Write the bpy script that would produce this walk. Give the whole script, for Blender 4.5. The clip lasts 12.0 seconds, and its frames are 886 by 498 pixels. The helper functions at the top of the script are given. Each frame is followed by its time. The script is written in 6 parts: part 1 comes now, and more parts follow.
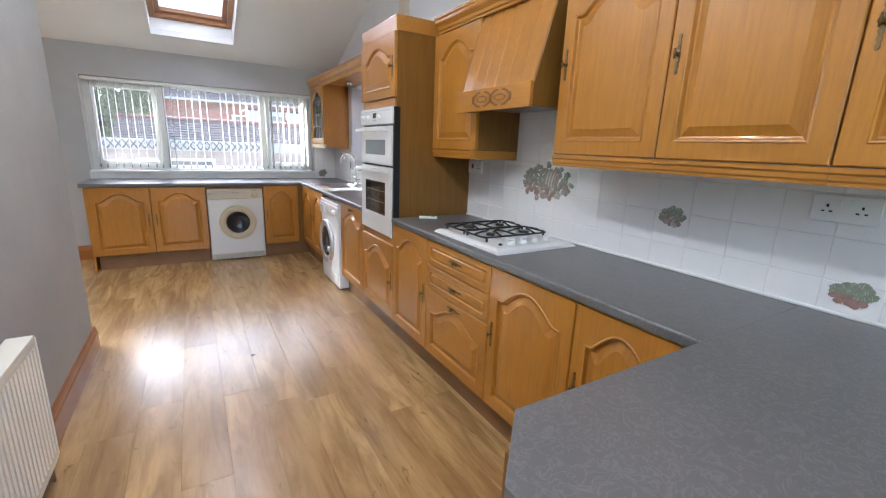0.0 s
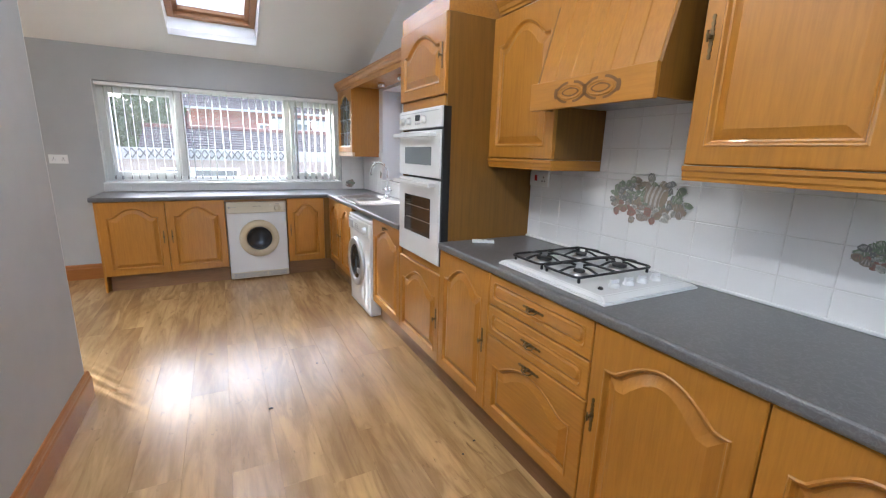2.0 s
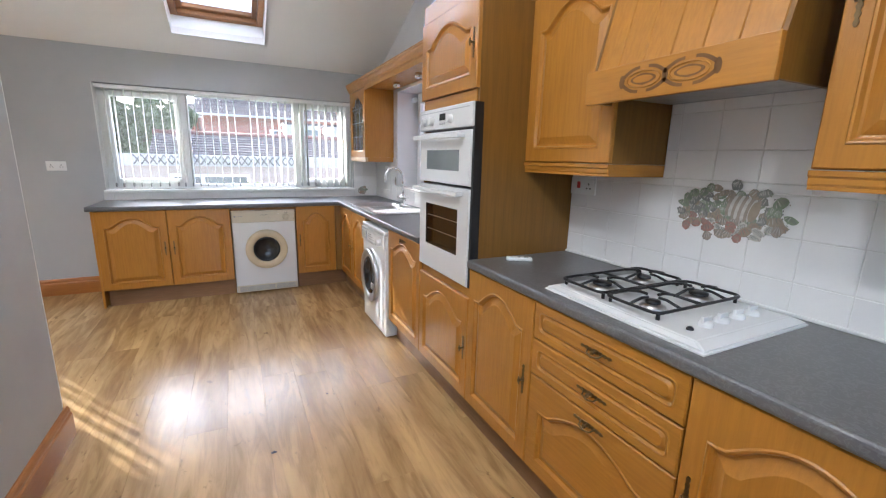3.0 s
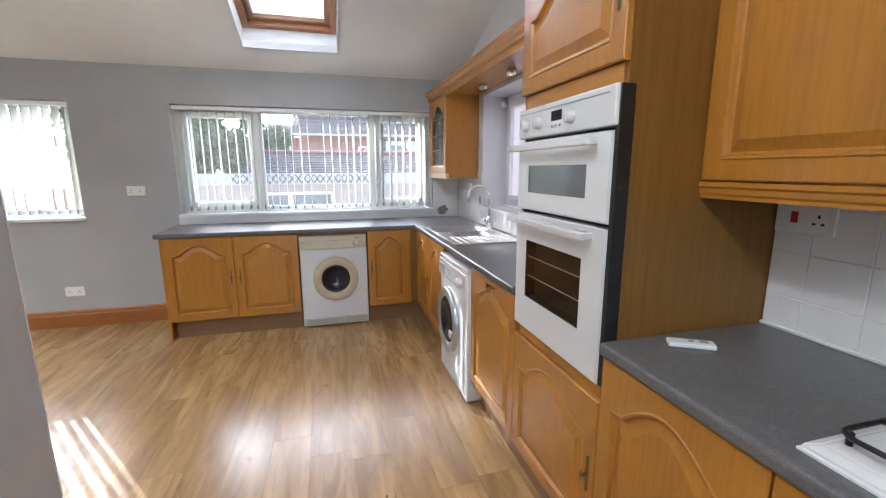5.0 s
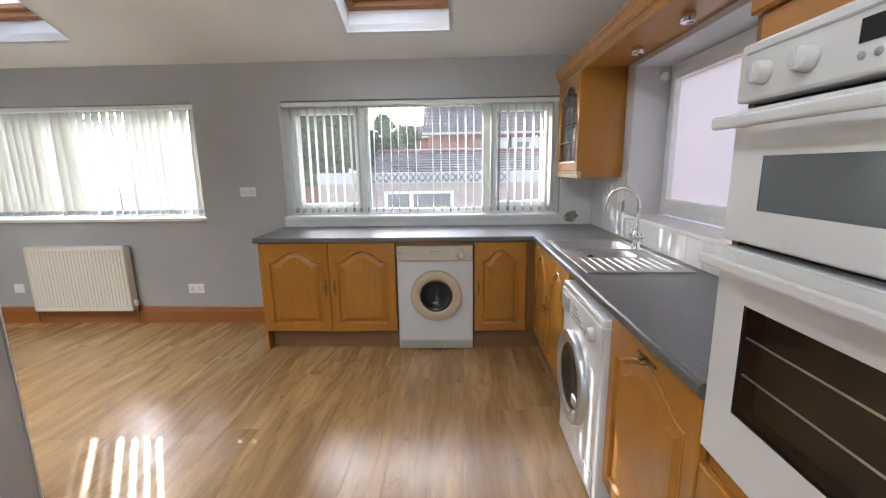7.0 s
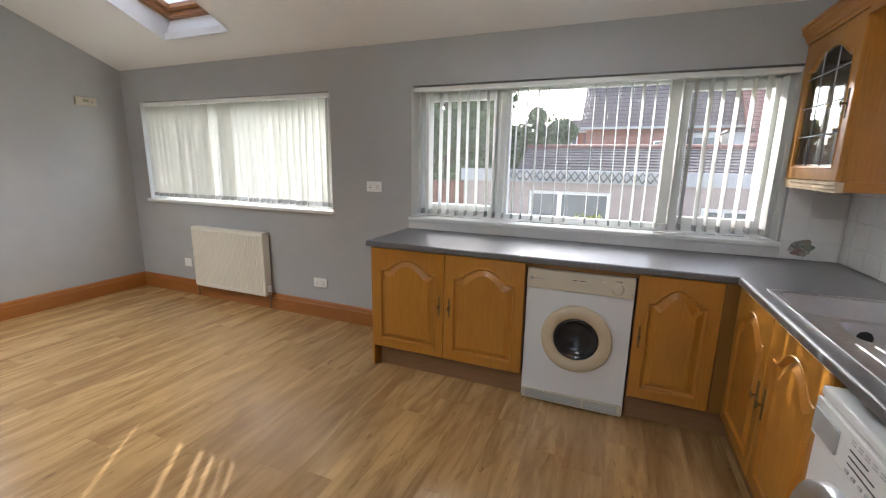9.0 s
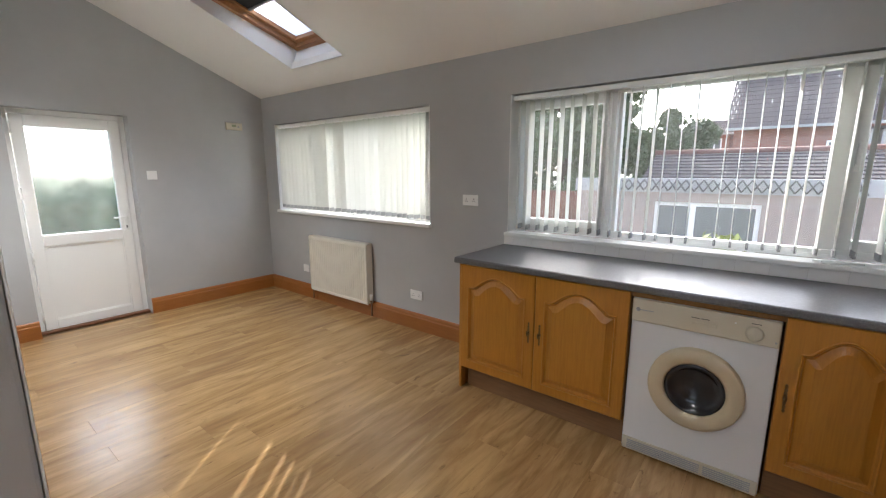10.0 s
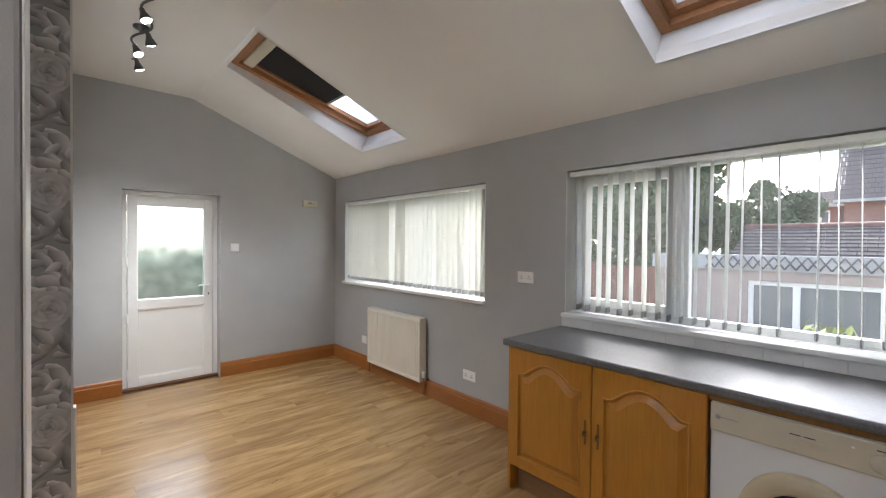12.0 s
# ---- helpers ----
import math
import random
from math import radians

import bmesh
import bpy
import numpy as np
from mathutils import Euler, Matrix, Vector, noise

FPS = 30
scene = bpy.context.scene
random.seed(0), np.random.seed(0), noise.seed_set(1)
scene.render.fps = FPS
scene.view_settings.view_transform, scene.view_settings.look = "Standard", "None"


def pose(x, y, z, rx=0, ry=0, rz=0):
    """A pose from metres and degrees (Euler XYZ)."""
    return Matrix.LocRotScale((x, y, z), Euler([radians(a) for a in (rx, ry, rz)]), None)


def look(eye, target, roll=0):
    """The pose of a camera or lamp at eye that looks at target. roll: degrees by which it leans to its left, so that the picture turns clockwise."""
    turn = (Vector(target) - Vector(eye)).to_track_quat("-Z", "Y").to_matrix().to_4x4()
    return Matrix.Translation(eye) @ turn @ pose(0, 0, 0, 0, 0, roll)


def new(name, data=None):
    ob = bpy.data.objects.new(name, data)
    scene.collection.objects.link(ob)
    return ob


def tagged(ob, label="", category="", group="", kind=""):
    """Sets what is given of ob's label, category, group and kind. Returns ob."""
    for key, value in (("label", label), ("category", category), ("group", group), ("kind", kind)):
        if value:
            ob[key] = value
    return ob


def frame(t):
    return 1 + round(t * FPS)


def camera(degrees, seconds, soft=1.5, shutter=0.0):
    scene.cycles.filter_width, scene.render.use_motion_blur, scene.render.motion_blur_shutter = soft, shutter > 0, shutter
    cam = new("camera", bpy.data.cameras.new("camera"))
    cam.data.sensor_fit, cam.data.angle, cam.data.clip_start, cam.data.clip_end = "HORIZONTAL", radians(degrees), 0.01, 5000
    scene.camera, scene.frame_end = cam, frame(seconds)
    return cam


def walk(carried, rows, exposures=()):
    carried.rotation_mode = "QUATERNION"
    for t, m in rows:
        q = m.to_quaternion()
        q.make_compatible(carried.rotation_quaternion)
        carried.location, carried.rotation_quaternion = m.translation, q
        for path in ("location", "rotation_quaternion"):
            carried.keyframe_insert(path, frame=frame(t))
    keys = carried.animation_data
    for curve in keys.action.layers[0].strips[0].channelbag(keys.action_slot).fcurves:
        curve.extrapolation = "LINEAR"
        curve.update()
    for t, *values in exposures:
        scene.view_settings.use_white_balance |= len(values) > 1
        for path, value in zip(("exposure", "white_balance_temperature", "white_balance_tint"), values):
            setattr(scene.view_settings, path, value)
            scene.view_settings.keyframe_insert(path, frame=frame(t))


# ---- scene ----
cam = camera(93.6, 12.0, soft=1.2)
PATH = [
    (0, (0.254, 0.177, 1.397), (1.255, 1.843, 0.925), 2.2),
    (0.5, (0.239, 0.298, 1.399), (1.271, 1.947, 0.934), 2.2),
    (1, (0.254, 0.402, 1.387), (1.266, 2.064, 0.925), 1.9),
    (1.5, (0.303, 0.567, 1.39), (1.262, 2.262, 0.932), 1.5),
    (2, (0.351, 0.755, 1.4), (1.265, 2.477, 0.954), 1.7),
    (2.5, (0.386, 0.888, 1.389), (1.279, 2.624, 0.956), 1.8),
    (3, (0.417, 1.089, 1.391), (1.291, 2.838, 0.967), 1.4),
    (3.2, (0.426, 1.184, 1.393), (1.288, 2.941, 0.978), 1.4),
    (5, (0.646, 1.784, 1.422), (1.158, 3.681, 1.047), -0.2),
    (5.5, (0.704, 1.966, 1.412), (1.091, 3.893, 1.043), -0.3),
    (6, (0.743, 2.175, 1.421), (1.005, 4.123, 1.052), -0.2),
    (6.5, (0.779, 2.329, 1.414), (0.885, 4.29, 1.038), -0.2),
    (6.7, (0.803, 2.388, 1.417), (0.837, 4.351, 1.04), -0.5),
    (8.3, (0.873, 2.992, 1.43), (0.374, 4.885, 1.022), 0.0),
    (8.5, (0.837, 3.076, 1.434), (0.273, 4.954, 1.037), 0.5),
    (9, (0.787, 3.192, 1.437), (0.053, 5.009, 1.035), 1.0),
    (9.5, (0.803, 3.289, 1.43), (-0.168, 4.992, 1.036), 0.2),
    (10, (0.846, 3.422, 1.462), (-0.366, 4.97, 1.099), -0.0),
    (10.5, (0.866, 3.526, 1.474), (-0.517, 4.943, 1.19), 0.2),
    (11, (0.879, 3.568, 1.48), (-0.586, 4.918, 1.303), 0.4),
    (11.5, (0.891, 3.592, 1.486), (-0.595, 4.927, 1.399), 0.5),
    (12, (0.895, 3.596, 1.493), (-0.591, 4.934, 1.468), 0.5),
]
EXPOSURE = [(0.0, 3.51, 5550, 10), (3.0, 3.57, 5550, 10), (5.5, 3.41, 5600, 10), (8.5, 3.0, 5950, 10), (12.0, 2.84, 5900, 10)]
walk(cam, [(t, look(eye, target, roll)) for t, eye, target, roll in PATH], EXPOSURE)

# ---- world and sun ----
SUN_DIR = Vector((0.60, -0.80, 0.0)).normalized() * math.cos(radians(25)) + Vector((0, 0, -math.sin(radians(25))))
world = bpy.data.worlds.new("sky")
scene.world = world
world.use_nodes = True
wn = world.node_tree.nodes
sky = wn.new("ShaderNodeTexSky")
sky.sky_type = "NISHITA"
sky.sun_disc = False
sky.sun_elevation = radians(25)
sky.sun_rotation = math.atan2(-SUN_DIR.x, -SUN_DIR.y)
sky.dust_density = 5.0
sky.air_density = 0.7
wn["Background"].inputs["Strength"].default_value = 0.14
haze = wn.new("ShaderNodeHueSaturation")
haze.inputs["Saturation"].default_value = 0.6
world.node_tree.links.new(sky.outputs[0], haze.inputs["Color"])
world.node_tree.links.new(haze.outputs[0], wn["Background"].inputs["Color"])

sun = new("sun", bpy.data.lights.new("sun", "SUN"))
sun.data.energy = 1.15
sun.data.angle = radians(0.5)
sun.data.color = (1.0, 0.95, 0.86)
sun.matrix_world = look((0, 0, 20), Vector((0, 0, 20)) + SUN_DIR)

# the lit lamps of the ceiling bars; the first is a fill added for the peninsula
KITCHEN_LAMP = (0.05, 2.15)
for x, y, watts, shape in ((0.05, 0.45, 3.3, "POINT"), (0.05, 1.80, 2.5, "POINT"), (0.05, 2.60, 1.6, "POINT"), (-2.45, 3.98, 13.0, "SPOT"), (-3.0, 3.98, 13.0, "SPOT")):
    lamp = new("ceiling_lamp", bpy.data.lights.new("ceiling_lamp", shape))
    lamp.data.energy = watts
    if shape == "SPOT":
        lamp.data.spot_size = radians(125)
        lamp.data.spot_blend = 0.9
    lamp.data.color = (1.0, 0.955, 0.89)
    lamp.data.shadow_soft_size = 0.06
    lamp.location = (x, y, 2.80)

# ---- materials ----


def material(name, color, rough=0.5, metal=0.0, spots=0.0, scale=4.0, streak=0.0, grain=0.0, stretch=(1, 1, 1), bump=0.0, bump_scale=60.0,
             color2=None, per_object=0.0, coat=0.0, transmission=0.0, emit=0.0, specular=0.5):
    """Principled surface: broad mottling, stretched grain, fine relief and a shade that differs from object to object."""
    m = bpy.data.materials.new(name)
    m.use_nodes = True
    n, link = m.node_tree.nodes, m.node_tree.links.new
    p = n["Principled BSDF"]
    p.inputs["Base Color"].default_value = (*color, 1)
    p.inputs["Roughness"].default_value = rough
    p.inputs["Metallic"].default_value = metal
    p.inputs["Coat Weight"].default_value = coat
    p.inputs["Transmission Weight"].default_value = transmission
    p.inputs["Specular IOR Level"].default_value = specular
    if emit:
        p.inputs["Emission Color"].default_value = (*color, 1)
        p.inputs["Emission Strength"].default_value = emit
    if not (spots or grain or bump or per_object):
        return m
    co = n.new("ShaderNodeTexCoord")
    info = n.new("ShaderNodeObjectInfo")
    shift = n.new("ShaderNodeVectorMath")
    shift.operation = "MULTIPLY_ADD"
    link(info.outputs["Random"], shift.inputs[0])
    shift.inputs[1].default_value = (17.0, 9.0, 23.0) if per_object else (0, 0, 0)
    link(co.outputs["Object"], shift.inputs[2])
    at = shift.outputs[0]
    c2 = color2 or tuple(c * 0.62 for c in color)

    def blend(fac, amount, a, b):
        mx = n.new("ShaderNodeMix")
        mx.data_type = "RGBA"
        k = n.new("ShaderNodeMath")
        k.operation = "MULTIPLY"
        k.use_clamp = True
        k.inputs[1].default_value = amount
        link(fac, k.inputs[0])
        link(k.outputs[0], mx.inputs["Factor"])
        if isinstance(a, tuple):
            mx.inputs["A"].default_value = (*a, 1)
        else:
            link(a, mx.inputs["A"])
        mx.inputs["B"].default_value = (*b, 1)
        return mx.outputs["Result"]

    def noise_at(sc, detail, st):
        mp = n.new("ShaderNodeMapping")
        mp.inputs["Scale"].default_value = st
        link(at, mp.inputs["Vector"])
        t = n.new("ShaderNodeTexNoise")
        t.inputs["Scale"].default_value = sc
        t.inputs["Detail"].default_value = detail
        t.inputs["Roughness"].default_value = 0.6
        link(mp.outputs[0], t.inputs["Vector"])
        r = n.new("ShaderNodeMapRange")
        r.inputs["From Min"].default_value, r.inputs["From Max"].default_value = 0.38, 0.68
        link(t.outputs["Fac"], r.inputs["Value"])
        return r.outputs["Result"]

    out = color
    if per_object:
        out = blend(info.outputs["Random"], per_object, out, c2)
    if spots:
        out = blend(noise_at(scale, 4, (1, 1, 1)), spots, out, c2)
    if streak:
        out = blend(noise_at(scale * 2.2, 5, tuple(1 + (s - 1) * .7 if s > 1 else s for s in stretch)), streak, out, tuple(c * 0.9 for c in c2))
        out = blend(noise_at(scale * 1.3, 8, tuple(1 + (s - 1) * .25 if s > 1 else s for s in stretch)), streak * .5, out, tuple(c * 0.55 for c in c2))
    if grain:
        out = blend(noise_at(scale * 6, 6, stretch), grain, out, tuple(c * 0.8 for c in c2))
    if not isinstance(out, tuple):
        link(out, p.inputs["Base Color"])
    if bump:
        b = n.new("ShaderNodeBump")
        b.inputs["Strength"].default_value = bump
        b.inputs["Distance"].default_value = 0.002
        link(noise_at(bump_scale, 4, stretch), b.inputs["Height"])
        link(b.outputs[0], p.inputs["Normal"])
        r = n.new("ShaderNodeMapRange")
        r.inputs["To Min"].default_value, r.inputs["To Max"].default_value = rough * 0.85, min(1, rough * 1.2)
        link(noise_at(scale * 2, 3, (1, 1, 1)), r.inputs["Value"])
        link(r.outputs[0], p.inputs["Roughness"])
    return m


def glass(name, rough=0.0, tint=(1, 1, 1), veil=0.0):
    """Thin window glass: clear, with a Fresnel gloss."""
    m = bpy.data.materials.new(name)
    m.use_nodes = True
    n, link = m.node_tree.nodes, m.node_tree.links.new
    n.remove(n["Principled BSDF"])
    clear = n.new("ShaderNodeBsdfTransparent")
    clear.inputs["Color"].default_value = (*tint, 1)
    if rough:
        clear = n.new("ShaderNodeBsdfRefraction")
        clear.inputs["IOR"].default_value = 1.22
        clear.inputs["Roughness"].default_value = rough
        clear.inputs["Color"].default_value = (*tint, 1)
    shine = n.new("ShaderNodeBsdfGlossy")
    shine.inputs["Roughness"].default_value = 0.02
    edge = n.new("ShaderNodeLayerWeight")
    steep = n.new("ShaderNodeMath")
    steep.operation = "POWER"
    steep.inputs[1].default_value = 5.0
    link(edge.outputs["Facing"], steep.inputs[0])
    fr = n.new("ShaderNodeMapRange")
    fr.inputs["To Min"].default_value, fr.inputs["To Max"].default_value = 0.03, 0.9
    link(steep.outputs[0], fr.inputs["Value"])
    mx = n.new("ShaderNodeMixShader")
    link(fr.outputs[0], mx.inputs[0])
    link(clear.outputs[0], mx.inputs[1])
    link(shine.outputs[0], mx.inputs[2])
    out = mx.outputs[0]
    # A share of pale scattering film lowers the contrast of the view through.
    if veil:
        film = n.new("ShaderNodeBsdfTranslucent")
        film.inputs["Color"].default_value = (0.9, 0.9, 0.88, 1)
        dm = n.new("ShaderNodeMixShader")
        dm.inputs[0].default_value = veil
        link(out, dm.inputs[1])
        link(film.outputs[0], dm.inputs[2])
        out = dm.outputs[0]
    link(out, n["Material Output"].inputs["Surface"])
    return m


WALL = material("wall_paint", (0.452, 0.458, 0.462), 0.75, spots=0.12, scale=1.5, bump=0.15, bump_scale=220)
WALL_PALE = material("pale_wall_paint", (0.68, 0.675, 0.68), 0.7, spots=0.08, scale=1.5, bump=0.15, bump_scale=220)
CEIL = material("ceiling_paint", (0.86, 0.85, 0.83), 0.8, spots=0.06, scale=1.2, bump=0.12, bump_scale=180)
WHITE = material("white_gloss", (0.82, 0.82, 0.80), 0.35, spots=0.05, scale=3, bump=0.05, bump_scale=80)
UPVC = material("white_upvc", (0.87, 0.875, 0.86), 0.34, spots=0.04, scale=2, bump=0.04)
OAK = material("oak_door", (0.480, 0.212, 0.024), 0.34, spots=0.35, scale=2.2, grain=0.42, stretch=(7, 7, 0.5), bump=0.12, bump_scale=40,
               color2=(0.365, 0.146, 0.015), per_object=0.25, coat=0.22)
OAK_H = material("oak_level", (0.480, 0.212, 0.024), 0.34, spots=0.35, scale=2.2, grain=0.42, stretch=(0.5, 7, 7), bump=0.12, bump_scale=40,
                 color2=(0.365, 0.146, 0.015), per_object=0.25, coat=0.22)
OAK_Y = material("oak_lengthwise", (0.480, 0.212, 0.024), 0.34, spots=0.35, scale=2.2, grain=0.42, stretch=(7, 0.5, 7), bump=0.12, bump_scale=40,
                 color2=(0.365, 0.146, 0.015), coat=0.22)
# Oak veneer at half the doors' tone; the sides' shade is partly in it.
VENEER = material("shaded_oak_veneer", (0.235, 0.108, 0.014), 0.45, spots=0.25, scale=1.5, grain=0.5, stretch=(9, 9, 0.4), bump=0.08,
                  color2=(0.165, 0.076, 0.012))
PLINTH = material("oak_plinth", (0.26, 0.135, 0.055), 0.5, spots=0.3, scale=2, grain=0.4, stretch=(0.5, 0.5, 8), bump=0.06)
PINE = material("pine_skirting", (0.36, 0.135, 0.024), 0.35, spots=0.3, scale=2, grain=0.45, stretch=(0.6, 0.6, 9), bump=0.1,
                color2=(0.30, 0.10, 0.02), coat=0.3)
PINE_F = material("pine_frame", (0.42, 0.20, 0.08), 0.4, spots=0.3, scale=3, grain=0.4, stretch=(3, 3, 3), bump=0.1)
BRASS = material("antique_brass", (0.20, 0.135, 0.06), 0.42, 0.9, spots=0.5, scale=60, bump=0.3, bump_scale=300)
CHROME = material("chrome", (0.82, 0.83, 0.84), 0.08, 1.0)
STEEL = material("brushed_steel", (0.58, 0.58, 0.58), 0.33, 1.0, spots=0.2, scale=14, bump=0.05, bump_scale=160)
BLACK = material("black_enamel", (0.012, 0.012, 0.013), 0.38, spots=0.2, scale=20, bump=0.1, bump_scale=150)
DARK = material("dark_recess", (0.015, 0.014, 0.013), 0.7)
APPL = material("appliance_white", (0.74, 0.745, 0.745), 0.26, spots=0.04, scale=5)
RINGC = material("yellowed_ring_plastic", (0.58, 0.49, 0.33), 0.35, spots=0.12, scale=8, bump=0.03)
CREAM = material("aged_cream_plastic", (0.60, 0.55, 0.43), 0.4, spots=0.1, scale=8, bump=0.05)
RADI = material("radiator_cream", (0.82, 0.79, 0.70), 0.38, spots=0.08, scale=3, bump=0.05)
GREYP = material("grey_plastic", (0.36, 0.37, 0.38), 0.4)
SMOKE = material("dark_oven_glass", (0.022, 0.024, 0.027), 0.08)
TILE = material("white_tile", (0.84, 0.83, 0.82), 0.13, spots=0.06, scale=6, bump=0.12, bump_scale=18, per_object=0.05, color2=(0.68, 0.66, 0.62))
GROUT = material("grout", (0.75, 0.735, 0.71), 0.85, spots=0.3, scale=30, bump=0.3, bump_scale=300)
SLAT = material("blind_fabric", (0.64, 0.645, 0.61), 0.8, bump=0.2, bump_scale=500, per_object=0.3, color2=(0.56, 0.57, 0.535))
PANE = glass("window_glass", veil=0.012)
MILKY = material("milky_roof_pane", (0.85, 0.86, 0.88), 0.2, transmission=0.0)


def milky_pane():
    """A weathered, light-scattering roof pane."""
    n, link = MILKY.node_tree.nodes, MILKY.node_tree.links.new
    scatter = n.new("ShaderNodeBsdfTranslucent")
    scatter.inputs["Color"].default_value = (0.9, 0.91, 0.93, 1)
    mx = n.new("ShaderNodeMixShader")
    mx.inputs[0].default_value = 0.9
    link(n["Principled BSDF"].outputs[0], mx.inputs[1])
    link(scatter.outputs[0], mx.inputs[2])
    link(mx.outputs[0], n["Material Output"].inputs["Surface"])


milky_pane()
FROST = material("frosted_glass", (0.85, 0.82, 0.82), 0.15)


def frosted():
    """Patterned bathroom-type glass that scatters daylight."""
    n, link = FROST.node_tree.nodes, FROST.node_tree.links.new
    scatter = n.new("ShaderNodeBsdfTranslucent")
    scatter.inputs["Color"].default_value = (0.72, 0.695, 0.675, 1)
    mx = n.new("ShaderNodeMixShader")
    mx.inputs[0].default_value = 0.92
    link(n["Principled BSDF"].outputs[0], mx.inputs[1])
    link(scatter.outputs[0], mx.inputs[2])
    link(mx.outputs[0], n["Material Output"].inputs["Surface"])


frosted()
MISTY = glass("misty_door_glass", 0.26, (0.90, 0.93, 0.92), veil=0.02)


def slat_cloth():
    """Vertical blind fabric that lets some light through."""
    n, link = SLAT.node_tree.nodes, SLAT.node_tree.links.new
    through_cloth = n.new("ShaderNodeBsdfTranslucent")
    through_cloth.inputs["Color"].default_value = (0.80, 0.82, 0.75, 1)
    mx = n.new("ShaderNodeMixShader")
    mx.inputs[0].default_value = 0.06
    link(n["Principled BSDF"].outputs[0], mx.inputs[1])
    link(through_cloth.outputs[0], mx.inputs[2])
    link(mx.outputs[0], n["Material Output"].inputs["Surface"])


slat_cloth()


def worktop_stone():
    m = material("slate_worktop", (0.128, 0.127, 0.129), 0.32, spots=0.25, scale=9, color2=(0.098, 0.098, 0.101))
    n, link = m.node_tree.nodes, m.node_tree.links.new
    co = n.new("ShaderNodeTexCoord")
    vein = n.new("ShaderNodeTexNoise")
    vein.inputs["Scale"].default_value, vein.inputs["Detail"].default_value = 30.0, 12.0
    vein.inputs["Distortion"].default_value = 1.6
    link(co.outputs["Object"], vein.inputs["Vector"])
    ramp = n.new("ShaderNodeValToRGB")
    e = ramp.color_ramp.elements
    e[0].position, e[0].color = 0.455, (0, 0, 0, 1)
    e[1].position, e[1].color = 0.545, (0, 0, 0, 1)
    mid = ramp.color_ramp.elements.new(0.5)
    mid.color = (0.38, 0.38, 0.38, 1)
    link(vein.outputs["Fac"], ramp.inputs[0])
    mx = n.new("ShaderNodeMix")
    mx.data_type = "RGBA"
    p = n["Principled BSDF"]
    old = p.inputs["Base Color"].links[0].from_socket
    link(old, mx.inputs["A"])
    mx.inputs["B"].default_value = (0.235, 0.235, 0.24, 1)
    link(ramp.outputs[0], mx.inputs["Factor"])
    link(mx.outputs["Result"], p.inputs["Base Color"])
    return m


WORKTOP = worktop_stone()


